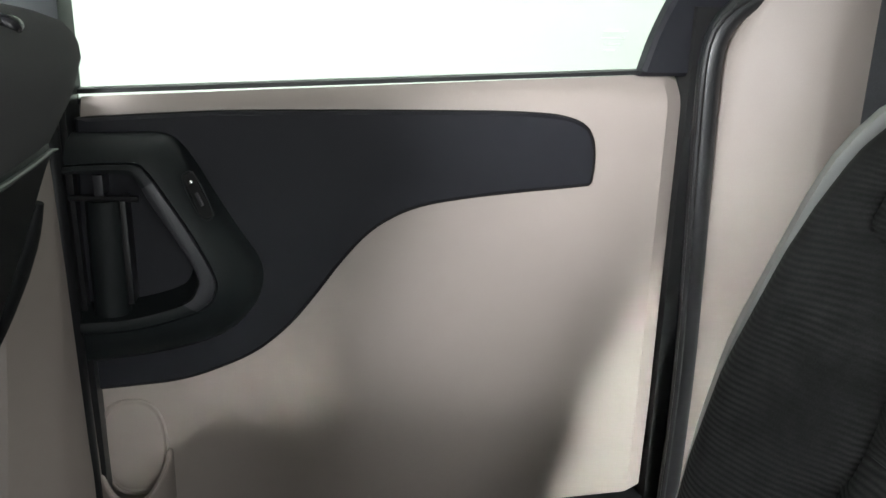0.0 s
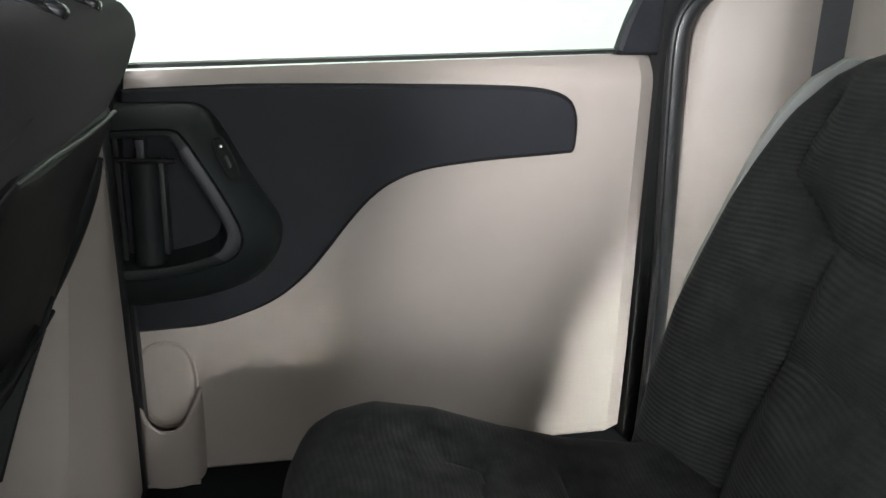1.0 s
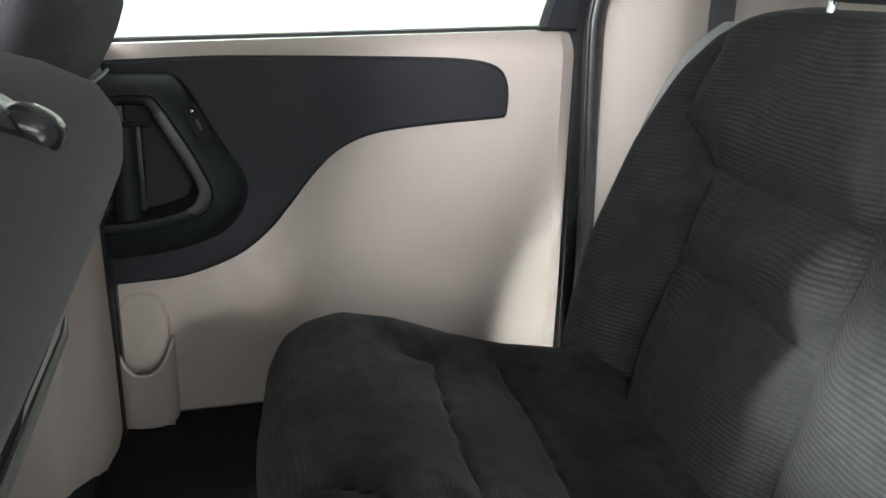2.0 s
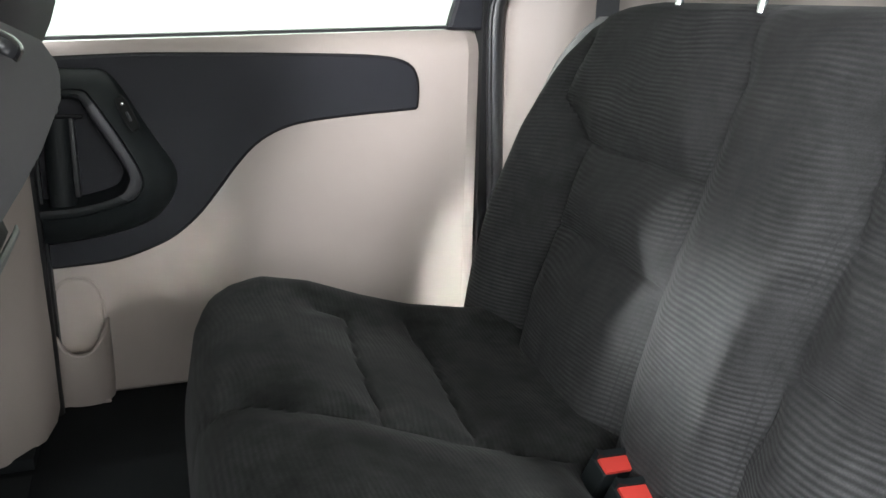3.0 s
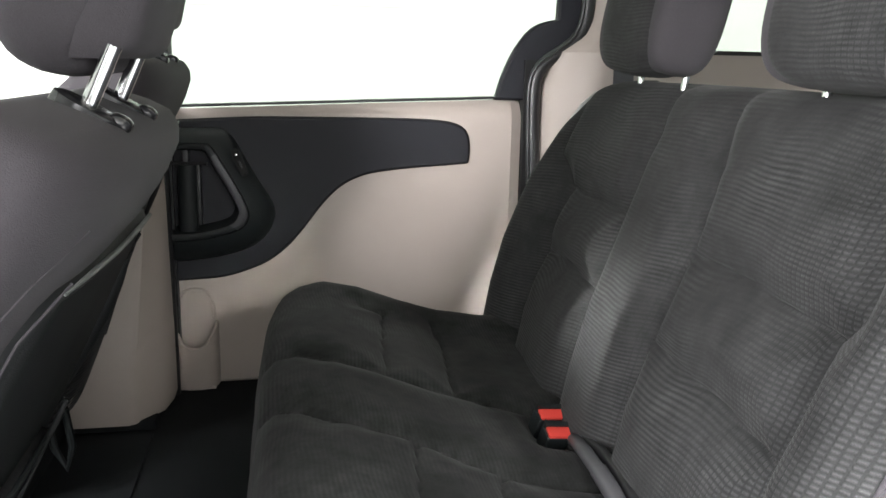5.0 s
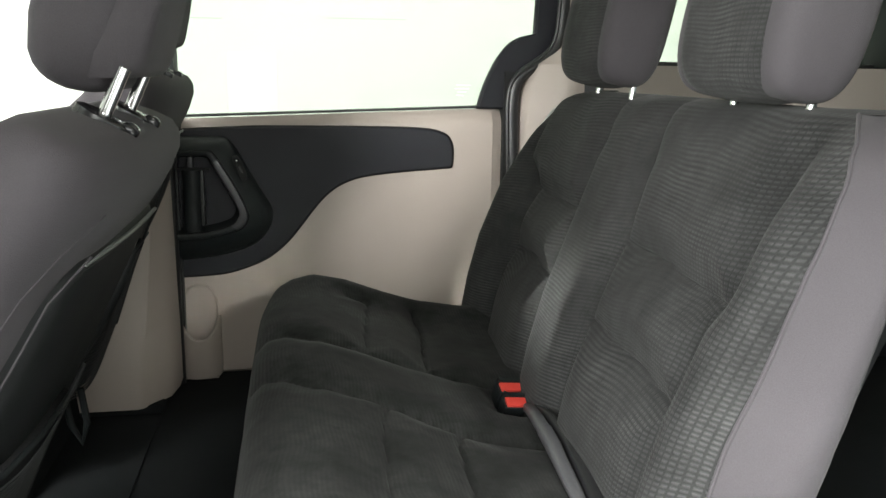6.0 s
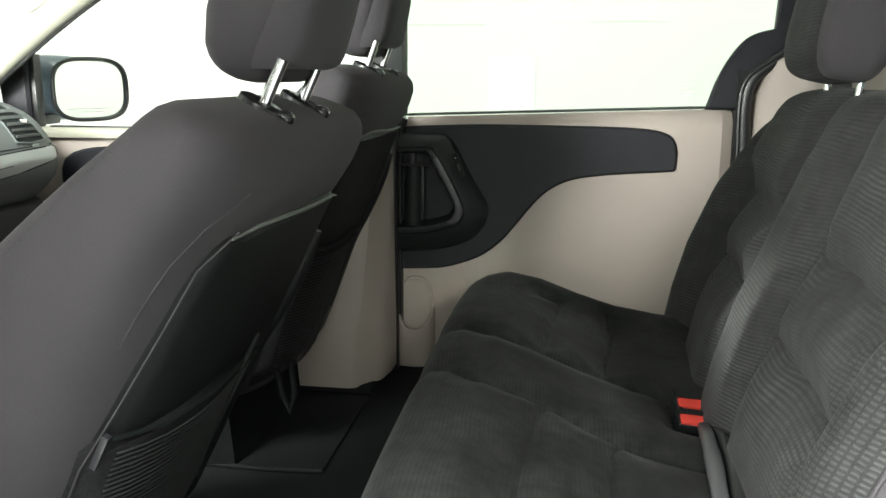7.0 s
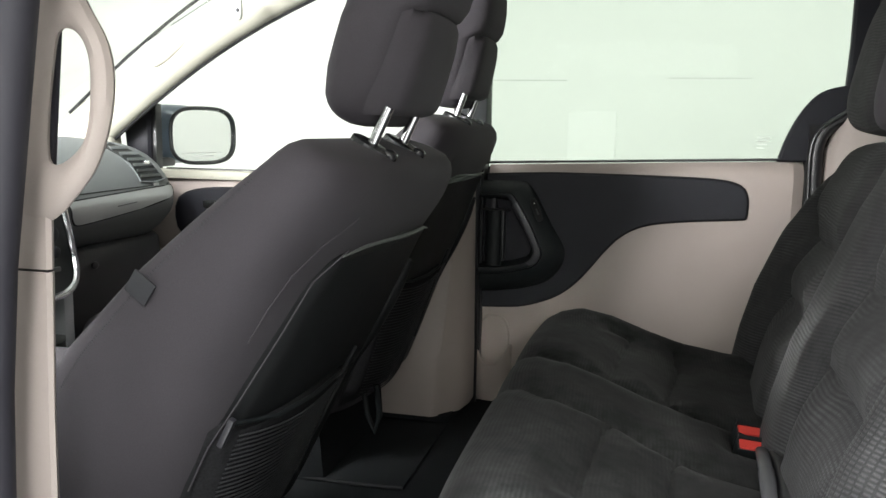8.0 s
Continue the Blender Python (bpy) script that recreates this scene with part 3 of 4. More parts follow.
ro, rl, ri = ring(outer, YD - 0.008), ring(lip_o, 1.088), ring(lip_i, 1.086)
part("surround", loft_bm([mix(ro, rl, 0.0, YD - 0.008), mix(ro, rl, 0.06, 1.128), mix(ro, rl, 0.25, 1.112), mix(ro, rl, 0.7, 1.094), mix(ro, rl, 0.96, 1.089), mix(ro, rl, 1.0, 1.092)], caps=False, closed=False), DARKER, door, "black sculpted handle surround")
lip_rows = [mix(rl, ri, 0.02, 1.092), mix(rl, ri, 0.08, 1.086), mix(rl, ri, 0.5, 1.083), mix(rl, ri, 0.92, 1.085), mix(rl, ri, 1.0, 1.091)]
for first, last, mat, words in ((0, 15, DARKER, ""), (15, 42, LIP, "satin grey slanting lip"), (42, K - 1, DARKER, "")):
    part("lip", loft_bm([row[first:last + 1] for row in lip_rows], caps=False, closed=False), mat, door, words)
cen = Vector((-0.235, 0, 0.465))
deep = [Vector((p.x + 0.10 * (cen.x - p.x), 1.145, p.z + 0.10 * (cen.z - p.z))) for p in ri]
rec = loft_bm([mix(ri, ri, 0, 1.090), mix(ri, deep, 0.5, 1.125), deep], caps=False, closed=False)
rec.verts.ensure_lookup_table()
rec.faces.new([rec.verts[2 * K + i] for i in range(K)])
part("recess", rec, DARKER, door, angle=50)


part("handle_bar", loft_bm([[(-0.230 + 0.024 * math.cos(a) - 0.003 * k, 1.112 - 0.022 * math.sin(a) ** 1 if math.sin(a) > 0 else 1.112 - 0.01 * math.sin(a), 0.528 - 0.157 * k) for a in [2 * math.pi * j / 20 for j in range(20)]] for k in [i / 8 for i in range(9)]]), DARKER, door, "upright black pull handle")
part("cross_bar", tube_bm([(-0.284, 1.106, 0.532), (-0.186, 1.100, 0.530)], 0.004, 8), RUBBER, door)
part("upright_rib", box_bm(-0.211, -0.203, 1.100, 1.14, 0.385, 0.528, 0.002), RUBBER, door)
part("front_rib", box_bm(-0.279, -0.274, 1.102, 1.14, 0.375, 0.528, 0.002), RUBBER, door)
part("latch_stub", box_bm(-0.240, -0.228, 1.100, 1.14, 0.534, 0.562, 0.002), LIP, door)
lock_at = pose(-0.1115, 1.0985, 0.533, 0, -24, 0) @ pose(0, 0, 0, -12, 0, 0)
slot_edge = [Vector((0.010 * math.copysign(abs(math.cos(a)) ** 0.6, math.cos(a)), -0.0042, 0.034 * math.copysign(abs(math.sin(a)) ** 0.75, math.sin(a)))) for a in [2 * math.pi * k / 28 for k in range(28)]]
lock = part("lock_slot", moved(box_bm(-0.009, 0.009, -0.004, 0.004, -0.032, 0.032, 0.0039, 3), lock_at), GAP, door, "black rounded lock slot")
part("slot_rim", moved(tube_bm(slot_edge, 0.0010, 6, True, up=Vector((0, 1, 0))), lock_at), DARKER, lock)
part("screw", moved(blob_bm((0.0, -0.005, 0.019), (0.0036, 0.0025, 0.0036), 2), lock_at), CHROME, lock, "small chrome screw")
part("lock_slide", moved(box_bm(-0.0022, 0.0022, -0.0062, 0.002, -0.014, 0.004, 0.001), lock_at), LIP, lock, "grey slide lever")

# bottle holder moulded into the door's lower front corner
cupx, cupw = -0.232, 0.050
loops = []
for z in [-0.030, -0.024, 0.0, 0.03, 0.06, 0.075]:
    r = 0.85 if z < -0.026 else (0.97 if z < -0.02 else 1.0)
    loops.append([(cupx + cupw * r * math.copysign(abs(math.cos(a)) ** 0.8, math.cos(a)), YD + 0.004 - 0.050 * r * abs(math.sin(a)) ** 0.75, z + (0.055 * (abs(math.cos(a)) ** 2.0) if z > 0.07 else 0)) for a in [math.pi * k / 24 for k in range(25)]])
hb = loft_bm(loops, caps=False, closed=False)
thick(hb, 0.004)
holder = part("bottle_holder", hb, BEIGE, door, "beige moulded bottle holder")
part("rim", tube_bm([(x, y, z) for x, y, z in loops[-1]], 0.0045, 8), BEIGE, holder)
part("bottom", box_bm(cupx - 0.045, cupx + 0.045, YD - 0.04, YD, -0.030, -0.022, 0.003), BEIGE, holder)
oval = [(cupx + 0.046 * math.copysign(abs(math.cos(a)) ** 0.75, math.cos(a)), 0.140 + 0.078 * math.copysign(abs(math.sin(a)) ** 0.8, math.sin(a))) for a in [2 * math.pi * k / 40 for k in range(40)]]
part("oval_rim", tube_bm([(x, YD - 0.001, z) for x, z in oval], 0.0028, 8, True, up=Vector((0, 1, 0))), BEIGE, holder, "raised oval outline")
part("pad", blob_bm((cupx, YD + 0.003, 0.140), (0.043, 0.007, 0.074), 2.6), BEIGE, holder)

# window: glass, lower rubber, black corner cover, rear frame
glass(part("pane", box_bm(-0.30, 0.72, 1.188, 1.192, 0.64, 1.16), PRIVACY, door, "green tinted door glass"))
part("sill_rubber", loft_bm([[(-0.27, y, z - 0.028) for y, z in ((1.172, 0.683), (1.172, 0.689), (1.19, 0.690), (1.19, 0.683))], [(0.53, y, z) for y, z in ((1.172, 0.683), (1.172, 0.689), (1.19, 0.690), (1.19, 0.683))]]), RUBBER, door)
cover = [(0.512, 0.681)] + [(p.x, p.y) for p in smooth_line([(0.516, 0.69), (0.532, 0.742), (0.556, 0.795), (0.582, 0.835), (0.606, 0.859), (0.635, 0.873), (0.668, 0.880)], 24)] + [(0.672, 0.98), (0.672, 1.15), (0.74, 1.15), (0.735, 0.98), (0.728, 0.88), (0.705, 0.83), (0.66, 0.795), (0.622, 0.768), (0.602, 0.72), (0.594, 0.681)]
part("corner_cover", plate_bm(cover, 1.186, 1.160, 0.006), DARK, door, "black window corner cover")
part("top_frame", box_bm(-0.28, 0.74, 1.165, 1.20, 1.12, 1.17, 0.004), DARKER, door)
for k, (a, b) in enumerate(((0.462, 0.498), (0.458, 0.494), (0.464, 0.488), (0.462, 0.480))):
    part("print_bar", box_bm(a, b, 1.1862, 1.1874, 0.742 - 0.009 * k, 0.7438 - 0.009 * k), PRINT, door)

# ---- bench behind the front seats ----
BC = 0.17


def seg_dist(p, a, b):
    ax, ay = a
    bx, by = b
    dx, dy = bx - ax, by - ay
    t = max(0.0, min(1.0, ((p[0] - ax) * dx + (p[1] - ay) * dy) / (dx * dx + dy * dy)))
    return math.hypot(p[0] - ax - t * dx, p[1] - ay - t * dy)


def seam_depth(p, seams, pillow=0.012):
    """Groove and padding round the nearest seam."""
    d = min(seg_dist(p, a, b) for line in seams for a, b in zip(line, line[1:]))
    return 0.008 * math.exp(-(d / 0.004) ** 2) + pillow * math.exp(-(d / 0.034) ** 2)


BACK_FRONT = [(0.18, 0.365), (0.26, 0.385), (0.34, 0.400), (0.43, 0.425), (0.54, 0.470), (0.64, 0.512), (0.70, 0.545), (0.725, 0.565), (0.738, 0.585), (0.744, 0.615)]
BACK_HALF = [(0.18, 0.585), (0.30, 0.592), (0.46, 0.602), (0.60, 0.600), (0.66, 0.590), (0.70, 0.568), (0.725, 0.535), (0.738, 0.495), (0.744, 0.46)]
BACK_SEAMS = [
    [(0.335, 0.742), (0.275, 0.66), (0.262, 0.55), (0.252, 0.45), (0.25, 0.34), (0.25, 0.2)],
    [(0.12, 0.742), (0.06, 0.645), (0.037, 0.55), (0.036, 0.43), (0.047, 0.35), (0.05, 0.2)],
    [(0.665, 0.68), (0.655, 0.60), (0.582, 0.562), (0.554, 0.548), (0.555, 0.498), (0.542, 0.433), (0.558, 0.333), (0.56, 0.2)],
    [(0.554, 0.548), (0.45, 0.545), (0.369, 0.548), (0.262, 0.551)],
    [(0.542, 0.434), (0.425, 0.440), (0.334, 0.437), (0.252, 0.433)],
    [(0.036, 0.545), (-0.103, 0.540), (-0.216, 0.532), (-0.275, 0.536)],
    [(0.036, 0.428), (-0.126, 0.422), (-0.202, 0.417), (-0.272, 0.412)],
    [(-0.290, 0.70), (-0.289, 0.615), (-0.300, 0.564), (-0.275, 0.536), (-0.275, 0.489), (-0.271, 0.425), (-0.270, 0.2)],
]
BACK_EDGE = [tuple(p)[:2] for p in smooth_line([(0.18, -0.392, 0), (0.39, -0.396, 0), (0.49, -0.399, 0), (0.576, -0.396, 0), (0.640, -0.388, 0), (0.685, -0.371, 0), (0.715, -0.345, 0), (0.732, -0.315, 0), (0.741, -0.28, 0)], 40)]


def skew(y):
    """Shears the bench back to fit the camera's view: its near end lies further forward."""
    return 0.032 * (y - 0.45)


def back_front(y, z):
    xf, hw = lerp_table(BACK_FRONT, z)[0], lerp_table(BACK_HALF, z)[0]
    s = min(1.0, abs((y - BC) / hw))
    return xf + skew(y) + 0.075 * s ** 14 + 0.012 * math.exp(-((s - 0.55) / 0.35) ** 2) - 0.028 * math.exp(-((s - 0.86) / 0.10) ** 2) * min(1, (0.76 - z) * 5)


def back_point(u, v):
    z = 0.18 + v * 0.564 if v < 0.9 else 0.18 + (0.9 + 0.1 * math.sin((v - 0.9) / 0.1 * math.pi / 2)) * 0.564
    xf, hw = lerp_table(BACK_FRONT, z)[0], lerp_table(BACK_HALF, z)[0]
    s = 2 * u - 1
    s = math.copysign(1 - (1 - abs(s)) ** 1.25, s)
    y = BC + s * hw
    x = back_front(y, z)
    return Vector((x + seam_depth((y, z), BACK_SEAMS, 0.026), y, z))


def slab(front, back, nu, nv):
    """Closes a front sheet with a plainer sheet behind it."""
    fr = [[front(i / nu, j / nv) for i in range(nu + 1)] for j in range(nv + 1)]
    loops = []
    for j, row in enumerate(fr):
        loops.append(row + [back(p, i / nu, j / nv) for i, p in reversed(list(enumerate(row)))])
    return loft_bm(loops)


def back_rear(p, u, v):
    s = 2 * u - 1
    d = (0.100 - (0.03 + 0.12 * max(0, p.z - 0.42)) * max(0, -s) ** 1.5) * (1 - 0.45 * v ** 8)
    return Vector((max(p.x + 0.004, lerp_table(BACK_FRONT, p.z)[0] + skew(p.y) + d - 0.03 * abs(s) ** 6), BC + (p.y - BC) * 0.985, p.z - 0.002))


bench = group("bench_seat", "dark grey ribbed cloth rear bench seat", "seat")
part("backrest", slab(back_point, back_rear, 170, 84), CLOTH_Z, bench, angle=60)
# plain cloth at the near end of the backrest
side_loops = []
for z in [0.18 + i * 0.560 / 44 for i in range(45)]:
    xf, hw = lerp_table(BACK_FRONT, z)[0], lerp_table(BACK_HALF, z)[0]
    y0, ye = BC - hw, lerp_table(BACK_EDGE, z)[0]
    xf += skew(y0)
    th = 0.121 - 0.12 * max(0, z - 0.42) - 0.012 * max(0, (z - 0.66) / 0.06) ** 2
    ym = ye + 0.55 * (y0 - ye)
    side_loops.append([(back_front(ye, z) - 0.002, ye, z), (back_front(ym, z) - 0.006, ym, z), (back_front(ym, z) + 0.012, y0 - 0.002, z), (xf + min(0.070, th - 0.030), y0 - 0.008, z), (xf + th - 0.02, y0 - 0.008, z), (xf + th, y0 + 0.010, z), (xf + th, y0 + 0.05, z), (xf + 0.07, y0 + 0.06, z)])
part("side_panel", loft_bm(side_loops), SUEDE, bench, "plain grey cloth end panel", angle=60)
part("piping", tube_bm([(l[0][0] - 0.001, l[0][1], l[0][2]) for l in side_loops], 0.0022, 8), SUEDE, bench, "sewn edge")
part("back_shell", loft_bm([[(lerp_table(BACK_FRONT, z)[0] + d + skew(BC + w), BC + w, z) for d, w in ((0.12, -0.55), (0.17, -0.53), (0.17, 0.53), (0.12, 0.55))] for z in (0.20, 0.34, 0.43, 0.54, 0.64)]), VINYL, bench, "black carpeted back shell")
far_shell = []
for z in [0.20 + i * 0.52 / 20 for i in range(21)]:
    xf, hw = lerp_table(BACK_FRONT, z)[0], lerp_table(BACK_HALF, z)[0]
    y0 = BC + hw
    far_shell.append([(xf + 0.045, y0 - 0.006, z), (xf + 0.052, y0 + 0.012, z), (xf + 0.064, y0 + 0.018, z), (xf + 0.115, y0 + 0.018, z), (xf + 0.13, y0 - 0.006, z), (xf + 0.09, y0 - 0.03, z)])
part("end_cover", loft_bm(far_shell), PALE, bench, "plastic end cover, paled as if lit from behind", 50)

CUSH_TOP = [(-0.062, 0.235), (-0.056, 0.285), (-0.044, 0.318), (-0.026, 0.340), (0.005, 0.352), (0.06, 0.352), (0.12, 0.335), (0.20, 0.305), (0.28, 0.282), (0.36, 0.268), (0.44, 0.262)]
CUSH_SEAMS = [
    [(-0.06, 0.335), (-0.02, 0.315), (0.05, 0.270), (0.13, 0.258), (0.235, 0.248), (0.35, 0.222), (0.43, 0.21)],
    [(-0.06, 0.15), (-0.024, 0.120), (0.048, 0.055), (0.158, 0.038), (0.264, -0.004), (0.36, -0.01), (0.43, -0.01)],
    [(0.124, 0.575), (0.163, 0.570), (0.146, 0.42), (0.136, 0.258)],
    [(0.256, 0.590), (0.262, 0.49), (0.245, 0.345), (0.238, 0.25)],
    [(0.146, 0.040), (0.136, -0.017), (0.119, -0.260)],
    [(0.246, 0.003), (0.237, -0.036), (0.224, -0.260)],
]


def cush_point(u, v):
    w = v ** 0.8
    x = -0.062 + w * 0.502
    s = 2 * u - 1
    s = math.copysign(1 - (1 - abs(s)) ** 1.3, s)
    y = 0.150 + s * 0.565
    z = lerp_table(CUSH_TOP, x)[0]
    z -= 0.075 * abs(s) ** 16
    z += (0.012 + (0.012 if s > 0 else 0.0) * min(1, max(0, x * 8))) * math.exp(-((abs(s) - 0.86) / 0.12) ** 2) * min(1, max(0, (x + 0.07) * 9))
    x += (0.048 if s > 0 else 0.03) * abs(s) ** 6 * max(0, 1 - w * 4)
    d = seam_depth((x, y), CUSH_SEAMS) * (1 if x > -0.04 else 0.5)
    d += 0.040 * math.exp(-((y - 0.150) / 0.055) ** 4 - ((x - 0.385) / 0.062) ** 4)
    return Vector((x, y, z - d))


def cush_low(p, u, v):
    s = 2 * u - 1
    return Vector((max(p.x, -0.052 + 0.02 * (1 - v)), 0.150 + (p.y - 0.150) * 0.985, 0.14))


part("cushion", slab(cush_point, cush_low, 150, 90), CLOTH_X_SHADED, bench, angle=60)
part("pedestal", box_bm(0.0, 0.42, -0.36, 0.66, FLOOR, 0.15, 0.02), VINYL, bench, "black pedestal under the cushion")

for hy, hz, hx in ((0.427, -0.003, 0.0), (-0.126, -0.010, -0.018)):
    hr = part("headrest", blob_bm((0.604 + hx, hy, 0.888 + hz), (0.056, 0.134, 0.133), 3.6, 44, 30, pose(0, 0, 0, 0, 12, 0)), CLOTH_Z, bench, "rounded ribbed cloth headrest")
    for sgn in (1, -1):
        bm = blob_bm((0.611 + hx, hy + sgn * 0.086, 0.886 + hz), (0.058, 0.051, 0.128), 3.4, 36, 24, pose(0, 0, 0, 0, 12, 0))
        part("side_cover", bm, SUEDE, hr, "plain cloth side")
    for py in (0.084, -0.084):
        part("post", tube_bm([(0.610 + hx, hy + py, 0.70), (0.620 + hx, hy + py, 0.80)], 0.0058, 12), CHROME, hr, "chrome post")

# two belt buckles standing in the gap between cushion and backrest
for by, bx, bz, rot in ((0.1845, 0.369, 0.2665, 6), (0.1405, 0.368, 0.2585, 4)):
    buckle = group("seat_belt_buckle", "black belt buckle with red button in the seat gap", "buckle", grp="bench buckles")
    m = pose(bx, by, bz, 22, 6, rot)
    part("casing", moved(box_bm(-0.027, 0.027, -0.015, 0.013, -0.075, 0.010, 0.004, 3), m), DARKER, buckle)
    part("button", moved(box_bm(-0.0245, 0.0245, -0.0140, 0.0050, 0.0075, 0.0135, 0.0025), m), RED, buckle, "red release button")
    part("rim", moved(loft_bm([[(-0.026, y, 0.009 + h), (-0.015, y, 0.009 + 0.6 * h), (0.015, y, 0.009 + 0.6 * h), (0.026, y, 0.009 + h), (0.026, y, 0.004), (-0.026, y, 0.004)] for y, h in ((0.0055, 0.010), (0.0125, 0.011))]), m), DARKER, buckle, "raised black slot edge")
    part("strap", moved(box_bm(-0.020, 0.020, -0.004, 0.004, -0.12, -0.055, 0.002), m), WEB, buckle)
tongue = group("seat_belt_stalk", "grey plastic belt stalk lying on the cushion", "belt part")


def strap_piece(stops):
    return loft_bm([[(cx + a * math.copysign(abs(math.cos(q)) ** 0.6, math.cos(q)), cy, cz + h * math.copysign(abs(math.sin(q)) ** 0.7, math.sin(q))) for q in [2 * math.pi * k / 16 for k in range(16)]] for cx, cy, cz, a, h in stops])


part("sleeve", strap_piece(((0.376, 0.116, 0.262, 0.006, 0.005), (0.375, 0.106, 0.270, 0.009, 0.007), (0.371, 0.05, 0.277, 0.010, 0.007), (0.367, -0.01, 0.280, 0.010, 0.007))), LATCH, tongue, "satin grey plastic sleeve")
part("end_piece", strap_piece(((0.367, -0.006, 0.281, 0.011, 0.009), (0.363, -0.06, 0.282, 0.011, 0.009), (0.360, -0.10, 0.280, 0.010, 0.008), (0.356, -0.16, 0.277, 0.010, 0.006), (0.352, -0.22, 0.274, 0.008, 0.004))), LATCH, tongue)
part("webbing", strap_piece(((0.388, 0.105, 0.266, 0.006, 0.010), (0.390, 0.04, 0.276, 0.007, 0.012), (0.387, -0.04, 0.278, 0.009, 0.012), (0.380, -0.13, 0.277, 0.010, 0.012), (0.372, -0.22, 0.274, 0.010, 0.010))), RUBBER, tongue, "black folded belt webbing")

# shoulder belt on the rear quarter
sb = group("shoulder_belt", "dark grey belt webbing hanging on the quarter trim", "belt")
part("webbing", loft_bm([[(0.752 + dx, 0.985 + dy, z) for dx, dy in ((0, 0), (0.052, 0.004), (0.052, 0.006), (0, 0.002))] for z in (0.10, 0.5, 0.8, 1.12)]), WEB, sb)
part("anchor", box_bm(0.745, 0.815, 0.980, 1.06, 1.10, 1.17, 0.01), DARKER, sb)

# ---- front seats ----
#        z     rear    front   half width
SEAT = [(0.10, -0.415, -0.760, 0.245), (0.20, -0.365, -0.715, 0.255), (0.34, -0.300, -0.630, 0.265), (0.48, -0.230, -0.522, 0.270), (0.58, -0.180, -0.418, 0.268),
        (0.64, -0.139, -0.345, 0.262), (0.675, -0.123, -0.300, 0.252), (0.695, -0.121, -0.272, 0.238), (0.712, -0.129, -0.248, 0.216), (0.725, -0.151, -0.230, 0.190), (0.733, -0.172, -0.218, 0.160), (0.738, -0.190, -0.207, 0.125)]
SHOULDER = [(0.10, 0.245), (0.20, 0.255), (0.34, 0.265), (0.48, 0.270), (0.58, 0.268), (0.64, 0.264), (0.675, 0.259), (0.695, 0.254), (0.712, 0.248), (0.725, 0.239), (0.733, 0.226), (0.738, 0.200)]
SY = -0.105


def half_width(y, z):
    """The outer shoulder is squarer than the inner one."""
    return lerp_table(SHOULDER, z)[0] if y < SY else lerp_table(SEAT, z)[2] + 0.022


def seat_rear(y, z, n=2.9):
    r, f, w = lerp_table(SEAT, z)
    c, a = (r + f) / 2, (r - f) / 2
    n = n if y < SY else 6.5
    t = min(0.999, abs((y - SY) / half_width(y, z)))
    return c + a * (1 - t ** n) ** (1 / n)


def seat_section(z):
    r, f, w = lerp_table(SEAT, z)
    c, a = (r + f) / 2, (r - f) / 2
    pts = []
    for k in range(56):
        q = 2 * math.pi * k / 56
        ex = 2 / ((2.9 if math.sin(q) < 0 else 6.5) if math.cos(q) > 0 else 6.0)
        sx, sy = math.copysign(abs(math.cos(q)) ** ex, math.cos(q)), math.copysign(abs(math.sin(q)) ** ex, math.sin(q))
        x = c + a * sx
        if sx < 0:
            x += 0.30 * a * (1 - abs(sy) ** 4) * (-sx)
        pts.append((x, SY + half_width(SY + sy, z) * sy, z))
    return pts


def rear_patch(name, left, right, ztop, zlow, lift, mat, parent, label="", nu=24, nv=30):
    """A panel that follows the seat's rear face, raised by lift, its border drawn in."""
    def f(u, v):
        z = zlow + v * (ztop - zlow)
        yl, yr = lerp_table(left, z)[0], lerp_table(right, z)[0]
        y = yl + u * (yr - yl)
        e = min(1.0, min(u, 1 - u) * 14, min(v, 1 - v) * 18)
        return Vector((seat_rear(y, z) + lift * math.sqrt(max(0, 1 - (1 - e) ** 2)) - 0.004 * (e <= 0), y, z))
    return part(name, grid_bm(f, nu, nv), mat, parent, label, 50)


